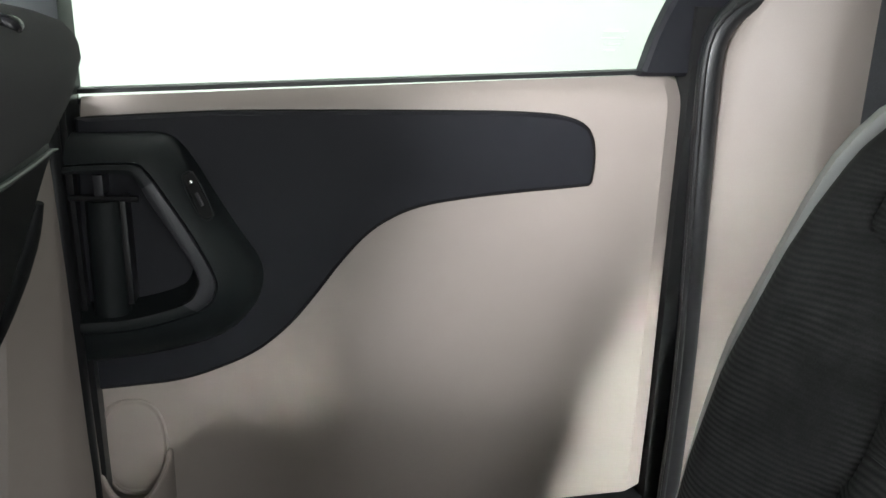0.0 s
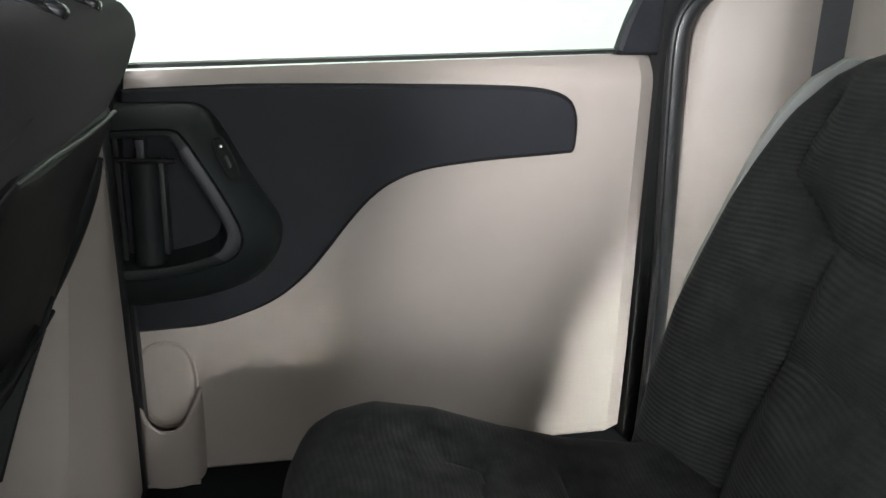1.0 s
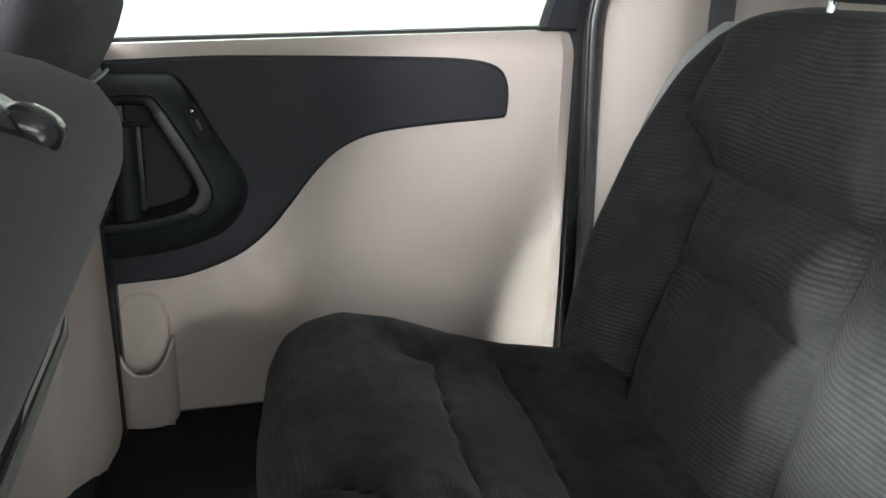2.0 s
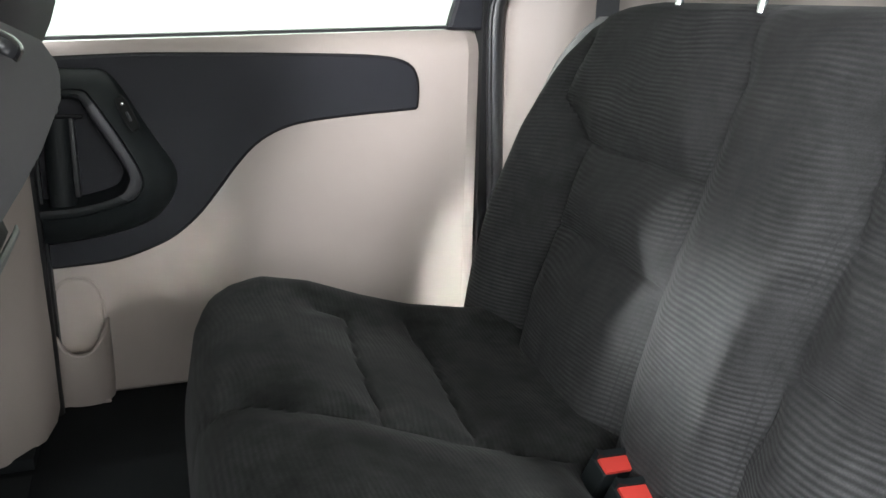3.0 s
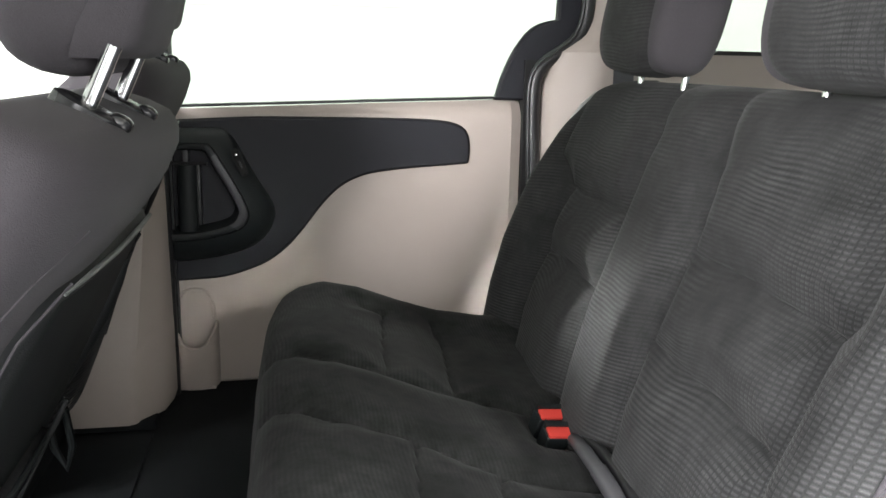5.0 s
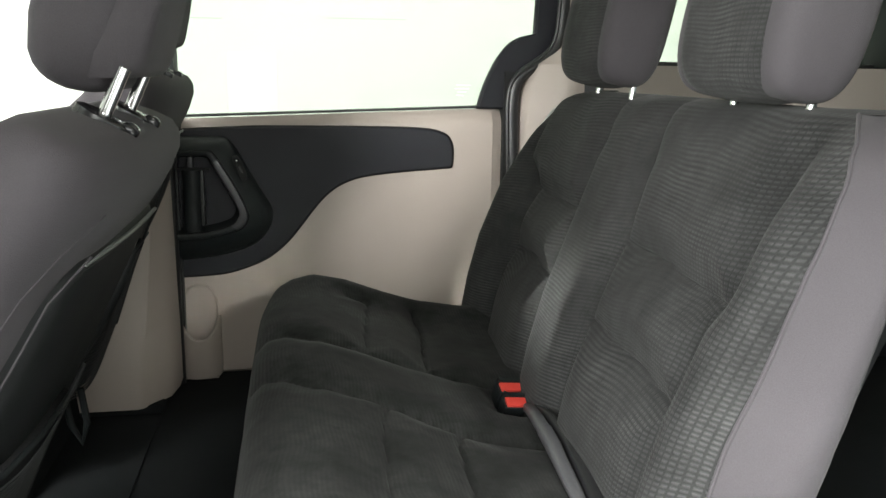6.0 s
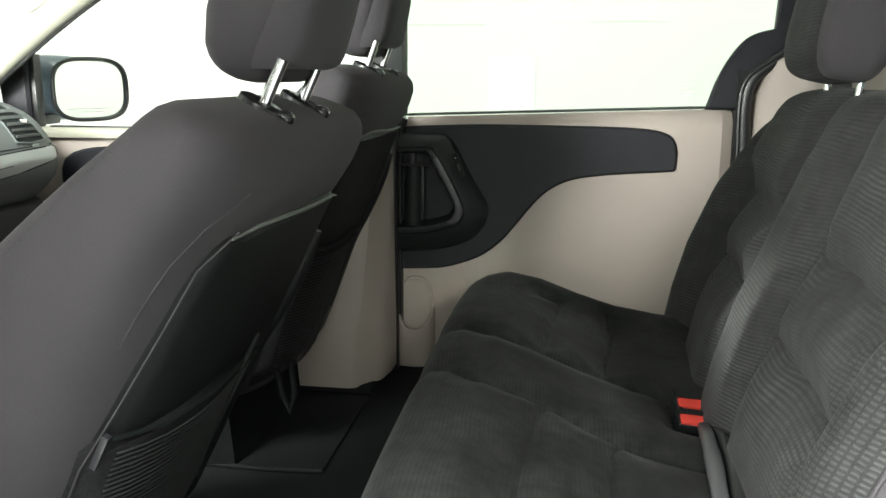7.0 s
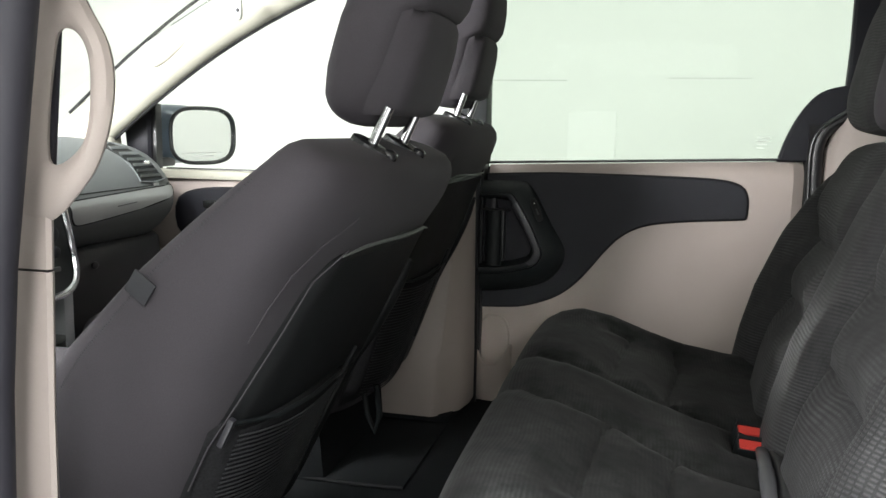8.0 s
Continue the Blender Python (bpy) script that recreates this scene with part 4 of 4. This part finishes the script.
def front_seat():
    seat = group("front_seat", "grey cloth front bucket seat, reclined, black seatback panel", "seat", grp="front seats")
    zs = [0.10 + i * 0.59 / 40 for i in range(41)] + [0.698, 0.705, 0.712, 0.718, 0.724, 0.729, 0.733, 0.736, 0.738]
    part("backrest", loft_bm([seat_section(z) for z in zs]), SUEDE, seat, angle=60)
    left = [(q.x, q.y) for q in smooth_line([(0.10, -0.30, 0), (0.22, -0.316, 0), (0.33, -0.325, 0), (0.42, -0.318, 0), (0.51, -0.306, 0), (0.565, -0.294, 0), (0.607, -0.262, 0)], 40)]
    right = [(0.10, 0.10), (0.35, 0.115), (0.5, 0.118), (0.607, 0.105)]
    panel = rear_patch("back_panel", left, right, 0.602, 0.11, 0.012, VINYL, seat, "black vinyl seatback panel", 30, 40)
    part("piping", tube_bm([(seat_rear(y, z) + 0.013, y, z) for y, z in ((-0.272, 0.598), (-0.225, 0.605), (-0.15, 0.603), (-0.08, 0.599), (0.0, 0.597), (0.06, 0.598), (0.10, 0.592))], [0.0012, 0.0024, 0.0026, 0.0026, 0.0026, 0.0022, 0.001], 8), PIPING, panel, "pale piping on the panel's top edge")
    part("side_piping", tube_bm([(seat_rear(y, z) + 0.010, y, z) for y, z in ((-0.262, 0.604), (-0.298, 0.57), (-0.305, 0.51), (-0.317, 0.42), (-0.325, 0.36), (-0.322, 0.30))], 0.0012, 8), SUEDE, panel)
    pocket = rear_patch("mesh_pocket", [(0.12, -0.30), (0.36, -0.325), (0.40, -0.330)], [(0.12, -0.05), (0.25, -0.02), (0.40, 0.0)], 0.392, 0.13, 0.024, MESHNET, seat, "black elastic mesh pocket", 24, 24)
    cords = []
    for k in range(36):
        z = 0.135 + 0.0068 * k
        ya, yb = -0.28 - 0.11 * (z - 0.12), -0.055 + 0.19 * (z - 0.12)
        cords.append(tube_bm([(seat_rear(ya + (yb - ya) * i / 9, z) + 0.0245, ya + (yb - ya) * i / 9, z - 0.010 * math.sin(math.pi * i / 9)) for i in range(10)], 0.0014, 5))
    part("elastic_net", join(*cords), GLOVE, pocket, "fine grey elastic netting")
    part("pocket_hem", tube_bm([(seat_rear(y, z) + 0.025, y, z) for y, z in ((-0.330, 0.395), (-0.25, 0.383), (-0.15, 0.380), (-0.05, 0.386), (0.0, 0.392))], 0.0032, 8), DARKER, pocket)
    part("pocket_band", tube_bm([(seat_rear(y, z) + 0.026, y, z) for y, z in ((-0.036, 0.21), (-0.044, 0.27), (-0.050, 0.33), (-0.050, 0.385), (-0.042, 0.425))], 0.0028, 8), VINYL, pocket, "elastic band of the pocket")
    part("pocket_clip", moved(box_bm(-0.004, 0.004, -0.005, 0.005, -0.020, 0.020, 0.002), pose(seat_rear(-0.318, 0.385) + 0.02, -0.330, 0.385, 0, 26, 0)), LIP, pocket)
    # sewn line along the outer rear edge, and the stitched front bolster edge
    part("seam", tube_bm([(seat_rear(y, z) + 0.0006, y, z) for y, z in ((-0.335, 0.50), (-0.333, 0.54), (-0.325, 0.58), (-0.310, 0.615), (-0.27, 0.645))], 0.0010, 6), SUEDE, seat)
    st = bmesh.new()
    for i in range(110):
        z = 0.36 + i * 0.335 / 110
        r, f, w = lerp_table(SEAT, z)
        c, a = (r + f) / 2, (r - f) / 2
        side = (1 - 0.56 ** 6) ** (1 / 6)
        x = c - a * 0.56 + 0.30 * a * (1 - side ** 4) * 0.56
        y = SY - lerp_table(SHOULDER, z)[0] * side + 0.0004
        bmesh.ops.create_cube(st, size=1.0, matrix=pose(x, y, z, 0, 42, 0) @ Matrix.Diagonal((0.0034, 0.0012, 0.0013, 1)))
    part("stitching", st, GLOVE, seat, "dark saddle stitching")
    # inboard armrest folded up beside the back
    rail = [(-0.440, 0.125, 0.122), (-0.405, 0.125, 0.180), (-0.366, 0.125, 0.240), (-0.306, 0.125, 0.348), (-0.262, 0.125, 0.415), (-0.222, 0.125, 0.485), (-0.196, 0.124, 0.535)]
    arm = part("armrest", tube_bm(smooth_line(rail, 30), [0.010] + [0.017] * 24 + [0.016, 0.015, 0.013, 0.010, 0.006], 14, flat=0.8), VINYL, seat, "black folded armrest")
    part("arm_edge", tube_bm(smooth_line([(x + 0.008, y - 0.016, z + 0.003) for x, y, z in rail[:4]], 16), 0.0030, 8), LIP, arm, "grey rounded edge")
    part("strut", tube_bm([(-0.292, 0.098, 0.408), (-0.270, 0.098, 0.440), (-0.243, 0.100, 0.476)], [0.0055, 0.0045, 0.003], 8), LATCH, arm, "grey metal strut")
    part("pivot", moved(box_bm(-0.006, 0.006, -0.006, 0.006, -0.014, 0.014, 0.003), pose(-0.322, 0.085, 0.372, 0, 32, 0)), DARK, arm)
    part("release_strap", moved(tube_bm([(-0.405, 0.0, 0.12), (-0.40, 0.0, 0.03), (-0.385, 0.0, -0.01), (-0.37, 0.0, 0.03), (-0.372, 0.0, 0.10)], 0.007, 8, up=Vector((0, 1, 0))), Matrix.Translation((0.0, SY - 0.13, 0.045))), DARKER, seat, "black pull loop")
    part("cushion", blob_bm((-0.83, SY, 0.26), (0.27, 0.26, 0.085), 4, 36, 20), SUEDE, seat)
    part("seat_base", box_bm(-1.02, -0.48, SY - 0.22, SY + 0.22, FLOOR - 0.04, 0.20, 0.02), CARPET, seat)
    # headrest: front pad overhanging a wedge-shaped rear pad, posts and guides
    HY = SY + 0.012
    depth = [(0.753, -0.180, -0.168), (0.7545, -0.193, -0.158), (0.757, -0.204, -0.153), (0.761, -0.213, -0.149), (0.766, -0.221, -0.147), (0.773, -0.228, -0.145), (0.782, -0.233, -0.143), (0.795, -0.236, -0.140), (0.82, -0.235, -0.131), (0.86, -0.223, -0.118), (0.893, -0.213, -0.106), (0.903, -0.210, -0.082), (0.918, -0.205, -0.070), (0.95, -0.197, -0.060), (1.0, -0.187, -0.055), (1.03, -0.172, -0.062), (1.045, -0.155, -0.080)]
    width = [(0.753, 0.070), (0.757, 0.084), (0.768, 0.097), (0.79, 0.108), (0.85, 0.115), (0.95, 0.113), (1.0, 0.104), (1.03, 0.085), (1.045, 0.06)]

    def head_section(z):
        f, r = lerp_table(depth, z)
        w = lerp_table(width, z)[0]
        pts = []
        for k in range(44):
            q = 2 * math.pi * k / 44
            ex = 2 / (3.0 if math.cos(q) < 0 else 4.5)
            pts.append(((f + r) / 2 + (r - f) / 2 * math.copysign(abs(math.cos(q)) ** ex, math.cos(q)), HY + w * math.copysign(abs(math.sin(q)) ** ex, math.sin(q)), z))
        return pts

    hr = part("headrest", loft_bm([head_section(z) for z in (0.753, 0.7545, 0.757, 0.761, 0.766, 0.773, 0.782, 0.795, 0.83, 0.86, 0.88, 0.893, 0.898, 0.903, 0.910, 0.918, 0.935, 0.96, 0.985, 1.005, 1.02, 1.03, 1.038, 1.045)]), SUEDE, seat, "grey cloth headrest", 60)
    loops = []
    for z, shrink in ((0.768, 0.75), (0.771, 0.90), (0.776, 0.97), (0.785, 1.0), (0.82, 1.0), (0.86, 0.97), (0.885, 0.90), (0.896, 0.80), (0.901, 0.66)):
        lean = 0.33 * (z - 0.78)
        xj, xr = -0.165 + lean, -0.165 + lean + 0.049 * shrink
        wj, wr = 0.106 * (0.9 + 0.1 * shrink), 0.088 * shrink
        half = [(xj, wj), (xj + 0.012, wj), (xj + 0.022, wj - 0.004), (xr - 0.012, wr + 0.010), (xr - 0.004, wr + 0.003), (xr, wr - 0.010), (xr + 0.002, wr * 0.4)]
        loops.append([(x, HY - w, z) for x, w in half] + [(x, HY + w, z) for x, w in half[::-1]])
    part("rear_pad", loft_bm(loops), SUEDE, hr, "wedge-shaped rear half of the headrest", 32)
    for py in (-0.083, 0.052):
        part("post", tube_bm([(-0.182, SY + py, 0.68), (-0.136, SY + py, 0.778)], 0.0070, 12), CHROME, hr, "chrome post")
        gl = [(0.030 * math.cos(a), 0.021 * math.sin(a)) for a in [2 * math.pi * k / 24 for k in range(24)]]
        tilt = pose(-0.158, SY + py, 0.7285, 0, 30, 0)
        part("post_guide", moved(loft_bm([[(x * s, y * s, h) for x, y in gl] for s, h in ((1, -0.012), (1.02, -0.004), (1.0, 0.002), (0.85, 0.004))]), tilt), GLOSSY, hr, "black post guide")
        part("guide_button", moved(blob_bm((0.026, 0.0, 0.002), (0.010, 0.011, 0.007), 2.4), tilt), GLOSSY, hr)
    return seat


MESHNET = node_mat("black_pocket_net", (0.014, 0.014, 0.015), 0.8, spec=0.2, grain=0.85, grain_scale=260, bump=1.0)
driver = front_seat()
tagged(driver, "grey cloth driver's bucket seat, reclined, black seatback panel")
tag = part("label_tag", moved(box_bm(-0.016, 0.016, -0.0012, 0.0012, -0.015, 0.015, 0.0006), pose(-0.372, -0.378, 0.567, 3, 35, -3)), GLOVE, driver, "small black cloth tag")
passenger = copy_thing(driver, pose(-0.006, 0.77, 0.064, 0, -5, 0))
tagged(passenger, "grey cloth passenger bucket seat with black seatback panel")
for o in list(passenger.children):
    if o.name.startswith("label_tag"):
        bpy.data.objects.remove(o)

# ---- dashboard ----
dash = group("dashboard", "grey dashboard with silver strip and vents", "dashboard")


# front of the pad: height and how far back it stands
PROFILE = [(0.430, -1.235), (0.445, -1.212), (0.465, -1.186), (0.500, -1.154), (0.525, -1.143), (0.550, -1.142), (0.575, -1.150), (0.605, -1.166), (0.635, -1.190), (0.660, -1.222), (0.680, -1.265), (0.692, -1.310), (0.700, -1.370), (0.708, -1.480)]


def dash_end(y):
    """The pad curves away towards the door."""
    return -0.09 * max(0, (y - 0.92) / 0.12) ** 2


def dash_point(y, z, lift=0.0):
    a, b = lerp_table(PROFILE, z - 0.004)[0], lerp_table(PROFILE, z + 0.004)[0]
    out = Vector((0.008, 0, a - b)).normalized()
    return Vector((lerp_table(PROFILE, z)[0] + dash_end(y), y, z)) + out * lift


def dash_patch(outline_low, outline_high, n, m, lift, name, mat, label=""):
    """A piece lying on the pad between two lines of (y, z)."""
    low, high = smooth_line([(y, z, 0) for y, z in outline_low], n + 1), smooth_line([(y, z, 0) for y, z in outline_high], n + 1)

    def f(u, v):
        p = low[round(u * n)].lerp(high[round(u * n)], v)
        return dash_point(p.x, p.y, lift)
    bm = grid_bm(f, n, m)
    thick(bm, 0.004)
    return part(name, bm, mat, dash, label, 50)


ys = [-0.72, -0.3, 0.1, 0.34, 0.5, 0.65, 0.78, 0.86, 0.92, 0.96, 0.99, 1.01, 1.03, 1.045]
part("upper_pad", loft_bm([[(-1.88, y, 0.42), (-1.88, y, 0.690)] + [tuple(dash_point(y, z)) for z in [0.708 - 0.278 * i / 30 for i in range(31)]] for y in ys]), DASH, dash, "grey grained dashboard pad", 50)
strip_low = [(0.500, 0.545), (0.508, 0.520), (0.528, 0.506), (0.58, 0.507), (0.70, 0.517), (0.82, 0.529), (0.90, 0.540), (0.945, 0.552), (0.958, 0.564)]
strip_high = [(0.492, 0.563), (0.505, 0.564), (0.528, 0.565), (0.58, 0.567), (0.70, 0.571), (0.82, 0.575), (0.90, 0.577), (0.945, 0.578), (0.957, 0.574)]
strip = dash_patch(strip_low, strip_high, 48, 6, 0.003, "silver_strip", SILVER, "silver strip across the passenger side")
edge_line = [dash_point(y, z, 0.0015) for y, z in strip_low] + [dash_point(y, z, 0.0015) for y, z in strip_high[::-1]]
part("strip_joint", tube_bm(smooth_line(edge_line, 90, True), 0.0022, 6, True), GAP, strip)
part("strip_mark", tube_bm([dash_point(y, 0.541 + 0.06 * (y - 0.7), 0.004) for y in (0.68, 0.72, 0.76)], 0.0012, 6), LATCH, strip)
part("pad_seam", tube_bm([dash_point(y, 0.578 + 0.012 * (y - 0.5), 0.0) for y in (0.34, 0.5, 0.7, 0.86, 0.95)], 0.0014, 6), GAP, dash)
part("glovebox", loft_bm([[(x + dash_end(y), y, z) for x, z in ((-1.30, 0.436), (-1.205, 0.434), (-1.196, 0.425), (-1.190, 0.38), (-1.200, 0.20), (-1.30, 0.19))] for y in (0.36, 0.55, 0.7, 0.85, 0.93, 0.98, 1.02)]), GLOVE, dash, "dark grey glovebox lid", 50)
part("lid_lock", blob_bm((-1.187, 0.642, 0.388), (0.006, 0.013, 0.010), 2.2), RUBBER, dash)
vent = dash_patch([(0.813, 0.596), (0.845, 0.592), (0.885, 0.592), (0.920, 0.597)], [(0.823, 0.688), (0.850, 0.690), (0.880, 0.690), (0.907, 0.688)], 12, 12, 0.002, "air_vent", DARKER, "slatted air vent")
for k in range(6):
    z = 0.604 + 0.0145 * k
    ya, yb = 0.819 + 0.0015 * k, 0.915 - 0.002 * k
    part("slat", thick(grid_bm(lambda u, v: dash_point(ya + u * (yb - ya), z + 0.0042 * v, 0.004 + 0.004 * v), 8, 1), 0.002), DASH, vent)
vent_edge = [(0.811, 0.594), (0.865, 0.589), (0.922, 0.594), (0.917, 0.64), (0.909, 0.690), (0.865, 0.693), (0.821, 0.690), (0.817, 0.64)]
part("vent_frame", tube_bm([dash_point(y, z, 0.002) for y, z in vent_edge], 0.0032, 8, True), DASH, vent)
part("vent_wheel", moved(box_bm(-0.004, 0.004, -0.010, 0.010, -0.005, 0.005, 0.002), Matrix.Translation(dash_point(0.885, 0.638, 0.008))), CHROME, vent)
part("vent_button", moved(box_bm(-0.003, 0.003, -0.012, 0.012, -0.004, 0.004, 0.001), Matrix.Translation(dash_point(0.875, 0.584, 0.001))), SILVER, vent)

stack = group("centre_stack", "centre console panel with chrome surround and knobs", "control panel")
fr = [(0.168 + 0.158 * math.copysign(abs(math.cos(a)) ** 0.42, math.cos(a)), 0.524 + 0.130 * math.copysign(abs(math.sin(a)) ** 0.42, math.sin(a))) for a in [2 * math.pi * k / 56 for k in range(56)]]


def stack_x(z):
    return -1.0 - 0.22 * (z - 0.43)


sf = bmesh.new()
sf.faces.new([sf.verts.new((stack_x(z), y, z)) for y, z in fr])
thick(sf, 0.05)
part("panel", sf, DARKER, stack)
part("chrome_frame", tube_bm([(stack_x(z) + 0.006, y, z) for y, z in fr], 0.0075, 8, True, up=Vector((1, 0, 0))), CHROME, stack, "chrome surround")
for y, z, r in ((0.265, 0.522, 0.017), (0.205, 0.522, 0.014), (0.262, 0.485, 0.013), (0.10, 0.515, 0.017)):
    kn = part("knob", moved(loft_bm([[(h, r * s * math.cos(a), r * s * math.sin(a)) for a in [2 * math.pi * k / 20 for k in range(20)]] for s, h in ((1.1, 0), (1, 0.008), (0.9, 0.018), (0.7, 0.02))]), Matrix.Translation((stack_x(z), y, z))), DARK, stack, "round black knob")
    part("ring", moved(tube_bm([(0.004, r * 1.12 * math.cos(a), r * 1.12 * math.sin(a)) for a in [2 * math.pi * k / 20 for k in range(20)]], 0.0015, 6, True, up=Vector((1, 0, 0))), Matrix.Translation((stack_x(z), y, z))), CHROME, kn)
for k in range(5):
    part("button", box_bm(stack_x(0.56) - 0.002, stack_x(0.56) + 0.006, 0.08 + 0.042 * k, 0.112 + 0.042 * k, 0.553, 0.567, 0.002), DARK, stack)
for k in range(4):
    part("button", box_bm(stack_x(0.45) - 0.002, stack_x(0.45) + 0.006, 0.12 + 0.042 * k, 0.152 + 0.042 * k, 0.443, 0.453, 0.002), LATCH, stack)
part("indicator", box_bm(stack_x(0.50) - 0.001, stack_x(0.50) + 0.005, 0.222, 0.230, 0.497, 0.503, 0.001), ORANGE, stack, "small orange indicator")
console = group("centre_console", "dark console with open cubby below the stack", "console")
part("cheek", box_bm(-1.28, -1.0, 0.285, 0.315, -0.03, 0.41, 0.008), SILVER, console, "grey side cheek")
part("cheek", box_bm(-1.28, -1.0, 0.015, 0.045, -0.03, 0.41, 0.008), SILVER, console)
part("shelf", box_bm(-1.28, -1.0, 0.045, 0.285, 0.29, 0.305, 0.004), DASH, console)
part("cubby_back", box_bm(-1.30, -1.27, 0.045, 0.285, -0.03, 0.42), DARKER, console)
part("stack_body", box_bm(-1.30, -1.09, 0.02, 0.31, 0.41, 0.66, 0.02), DARKER, console)

# ---- driver's side middle pillar with grab handle ----
nb = group("near_pillar", "beige middle pillar trim with grab handle", "pillar", "structure")
part("lower_cover", loft_bm([[(r - 0.10, -0.502, z), (r - 0.004, -0.502, z), (r, -0.498, z), (r - 0.004, -0.490, z), (r - 0.10, -0.490, z)] for r, z in ((-0.404, FLOOR), (-0.396, 0.45), (-0.390, 0.603))]), BEIGE, nb)
part("joint", box_bm(-0.48, -0.394, -0.500, -0.492, 0.602, 0.606), GAP, nb)
part("rubber_seal", tube_bm([(-0.442, -0.556, FLOOR), (-0.419, -0.556, 0.491), (-0.407, -0.556, 0.615), (-0.392, -0.556, 0.709), (-0.380, -0.556, 0.786), (-0.368, -0.556, 0.86), (-0.315, -0.556, 1.2)], 0.021, 14, up=Vector((0, 1, 0))), SEAL, nb, "rubber door seal, greyed as if lit")
# upper cover and grab handle moulded in one round an opening
hole = smooth_line([(-0.360, 0.841, 0), (-0.347, 0.834, 0), (-0.338, 0.815, 0), (-0.337, 0.789, 0), (-0.340, 0.751, 0), (-0.350, 0.730, 0), (-0.369, 0.714, 0), (-0.383, 0.711, 0), (-0.389, 0.721, 0), (-0.386, 0.762, 0), (-0.379, 0.805, 0), (-0.372, 0.835, 0)], 48, True)
rim_out = smooth_line([(-0.355, 0.885, 0), (-0.332, 0.855, 0), (-0.316, 0.825, 0), (-0.3115, 0.790, 0), (-0.318, 0.750, 0), (-0.335, 0.708, 0), (-0.360, 0.678, 0), (-0.386, 0.655, 0), (-0.420, 0.655, 0), (-0.432, 0.70, 0), (-0.424, 0.78, 0), (-0.405, 0.87, 0)], 48, True)


def frame_ring(f, y):
    return [(a.x + f * (b.x - a.x), y, a.y + f * (b.y - a.y)) for a, b in zip(hole, rim_out)]


part("grab_handle", loft_bm([frame_ring(f, y) for f, y in ((0.10, -0.490), (0.02, -0.493), (0.0, -0.498), (0.16, -0.504), (0.5, -0.507), (0.84, -0.504), (0.98, -0.498), (0.93, -0.493), (0.85, -0.490), (0.10, -0.490))], caps=False), BEIGE, nb, "beige grab handle moulded with the cover")
part("upper_cover", loft_bm([[(r - 0.08, -0.502, z), (r - 0.004, -0.502, z), (r, -0.498, z), (r - 0.004, -0.490, z), (r - 0.08, -0.490, z)] for r, z in ((-0.390, 0.606), (-0.388, 0.655), (-0.388, 0.675))]), BEIGE, nb)
part("top_cover", loft_bm([[(r - 0.08, -0.500, z), (r - 0.004, -0.500, z), (r, -0.496, z), (r - 0.004, -0.490, z), (r - 0.08, -0.490, z)] for r, z in ((-0.352, 0.868), (-0.345, 0.90), (-0.320, 1.20))]), BEIGE, nb)
part("window_edge", loft_bm([[(x - 0.012, -0.488, z), (x - 0.004, -0.488, z), (x - 0.004, -0.482, z), (x - 0.012, -0.482, z)] for x, z in ((-0.390, 0.69), (-0.372, 0.86))]), SEAL, nb)
# Out-of-view pillar body, sized to block front light from the far bench
part("pillar_light_block", box_bm(-0.68, -0.51, -0.88, -0.62, FLOOR, 1.22, 0.02), DARK, nb)

# black floor mat with a bound edge behind the passenger seat
mat = group("floor_mat", "black carpet floor mat with bound edge", "mat")
part("sheet", box_bm(-0.56, -0.30, 0.452, 0.86, FLOOR, FLOOR + 0.008, 0.003), CARPET, mat)
part("binding", tube_bm([(-0.56, 0.450, FLOOR + 0.006), (-0.42, 0.444, FLOOR + 0.006), (-0.30, 0.450, FLOOR + 0.006)], 0.004, 8), VINYL, mat)
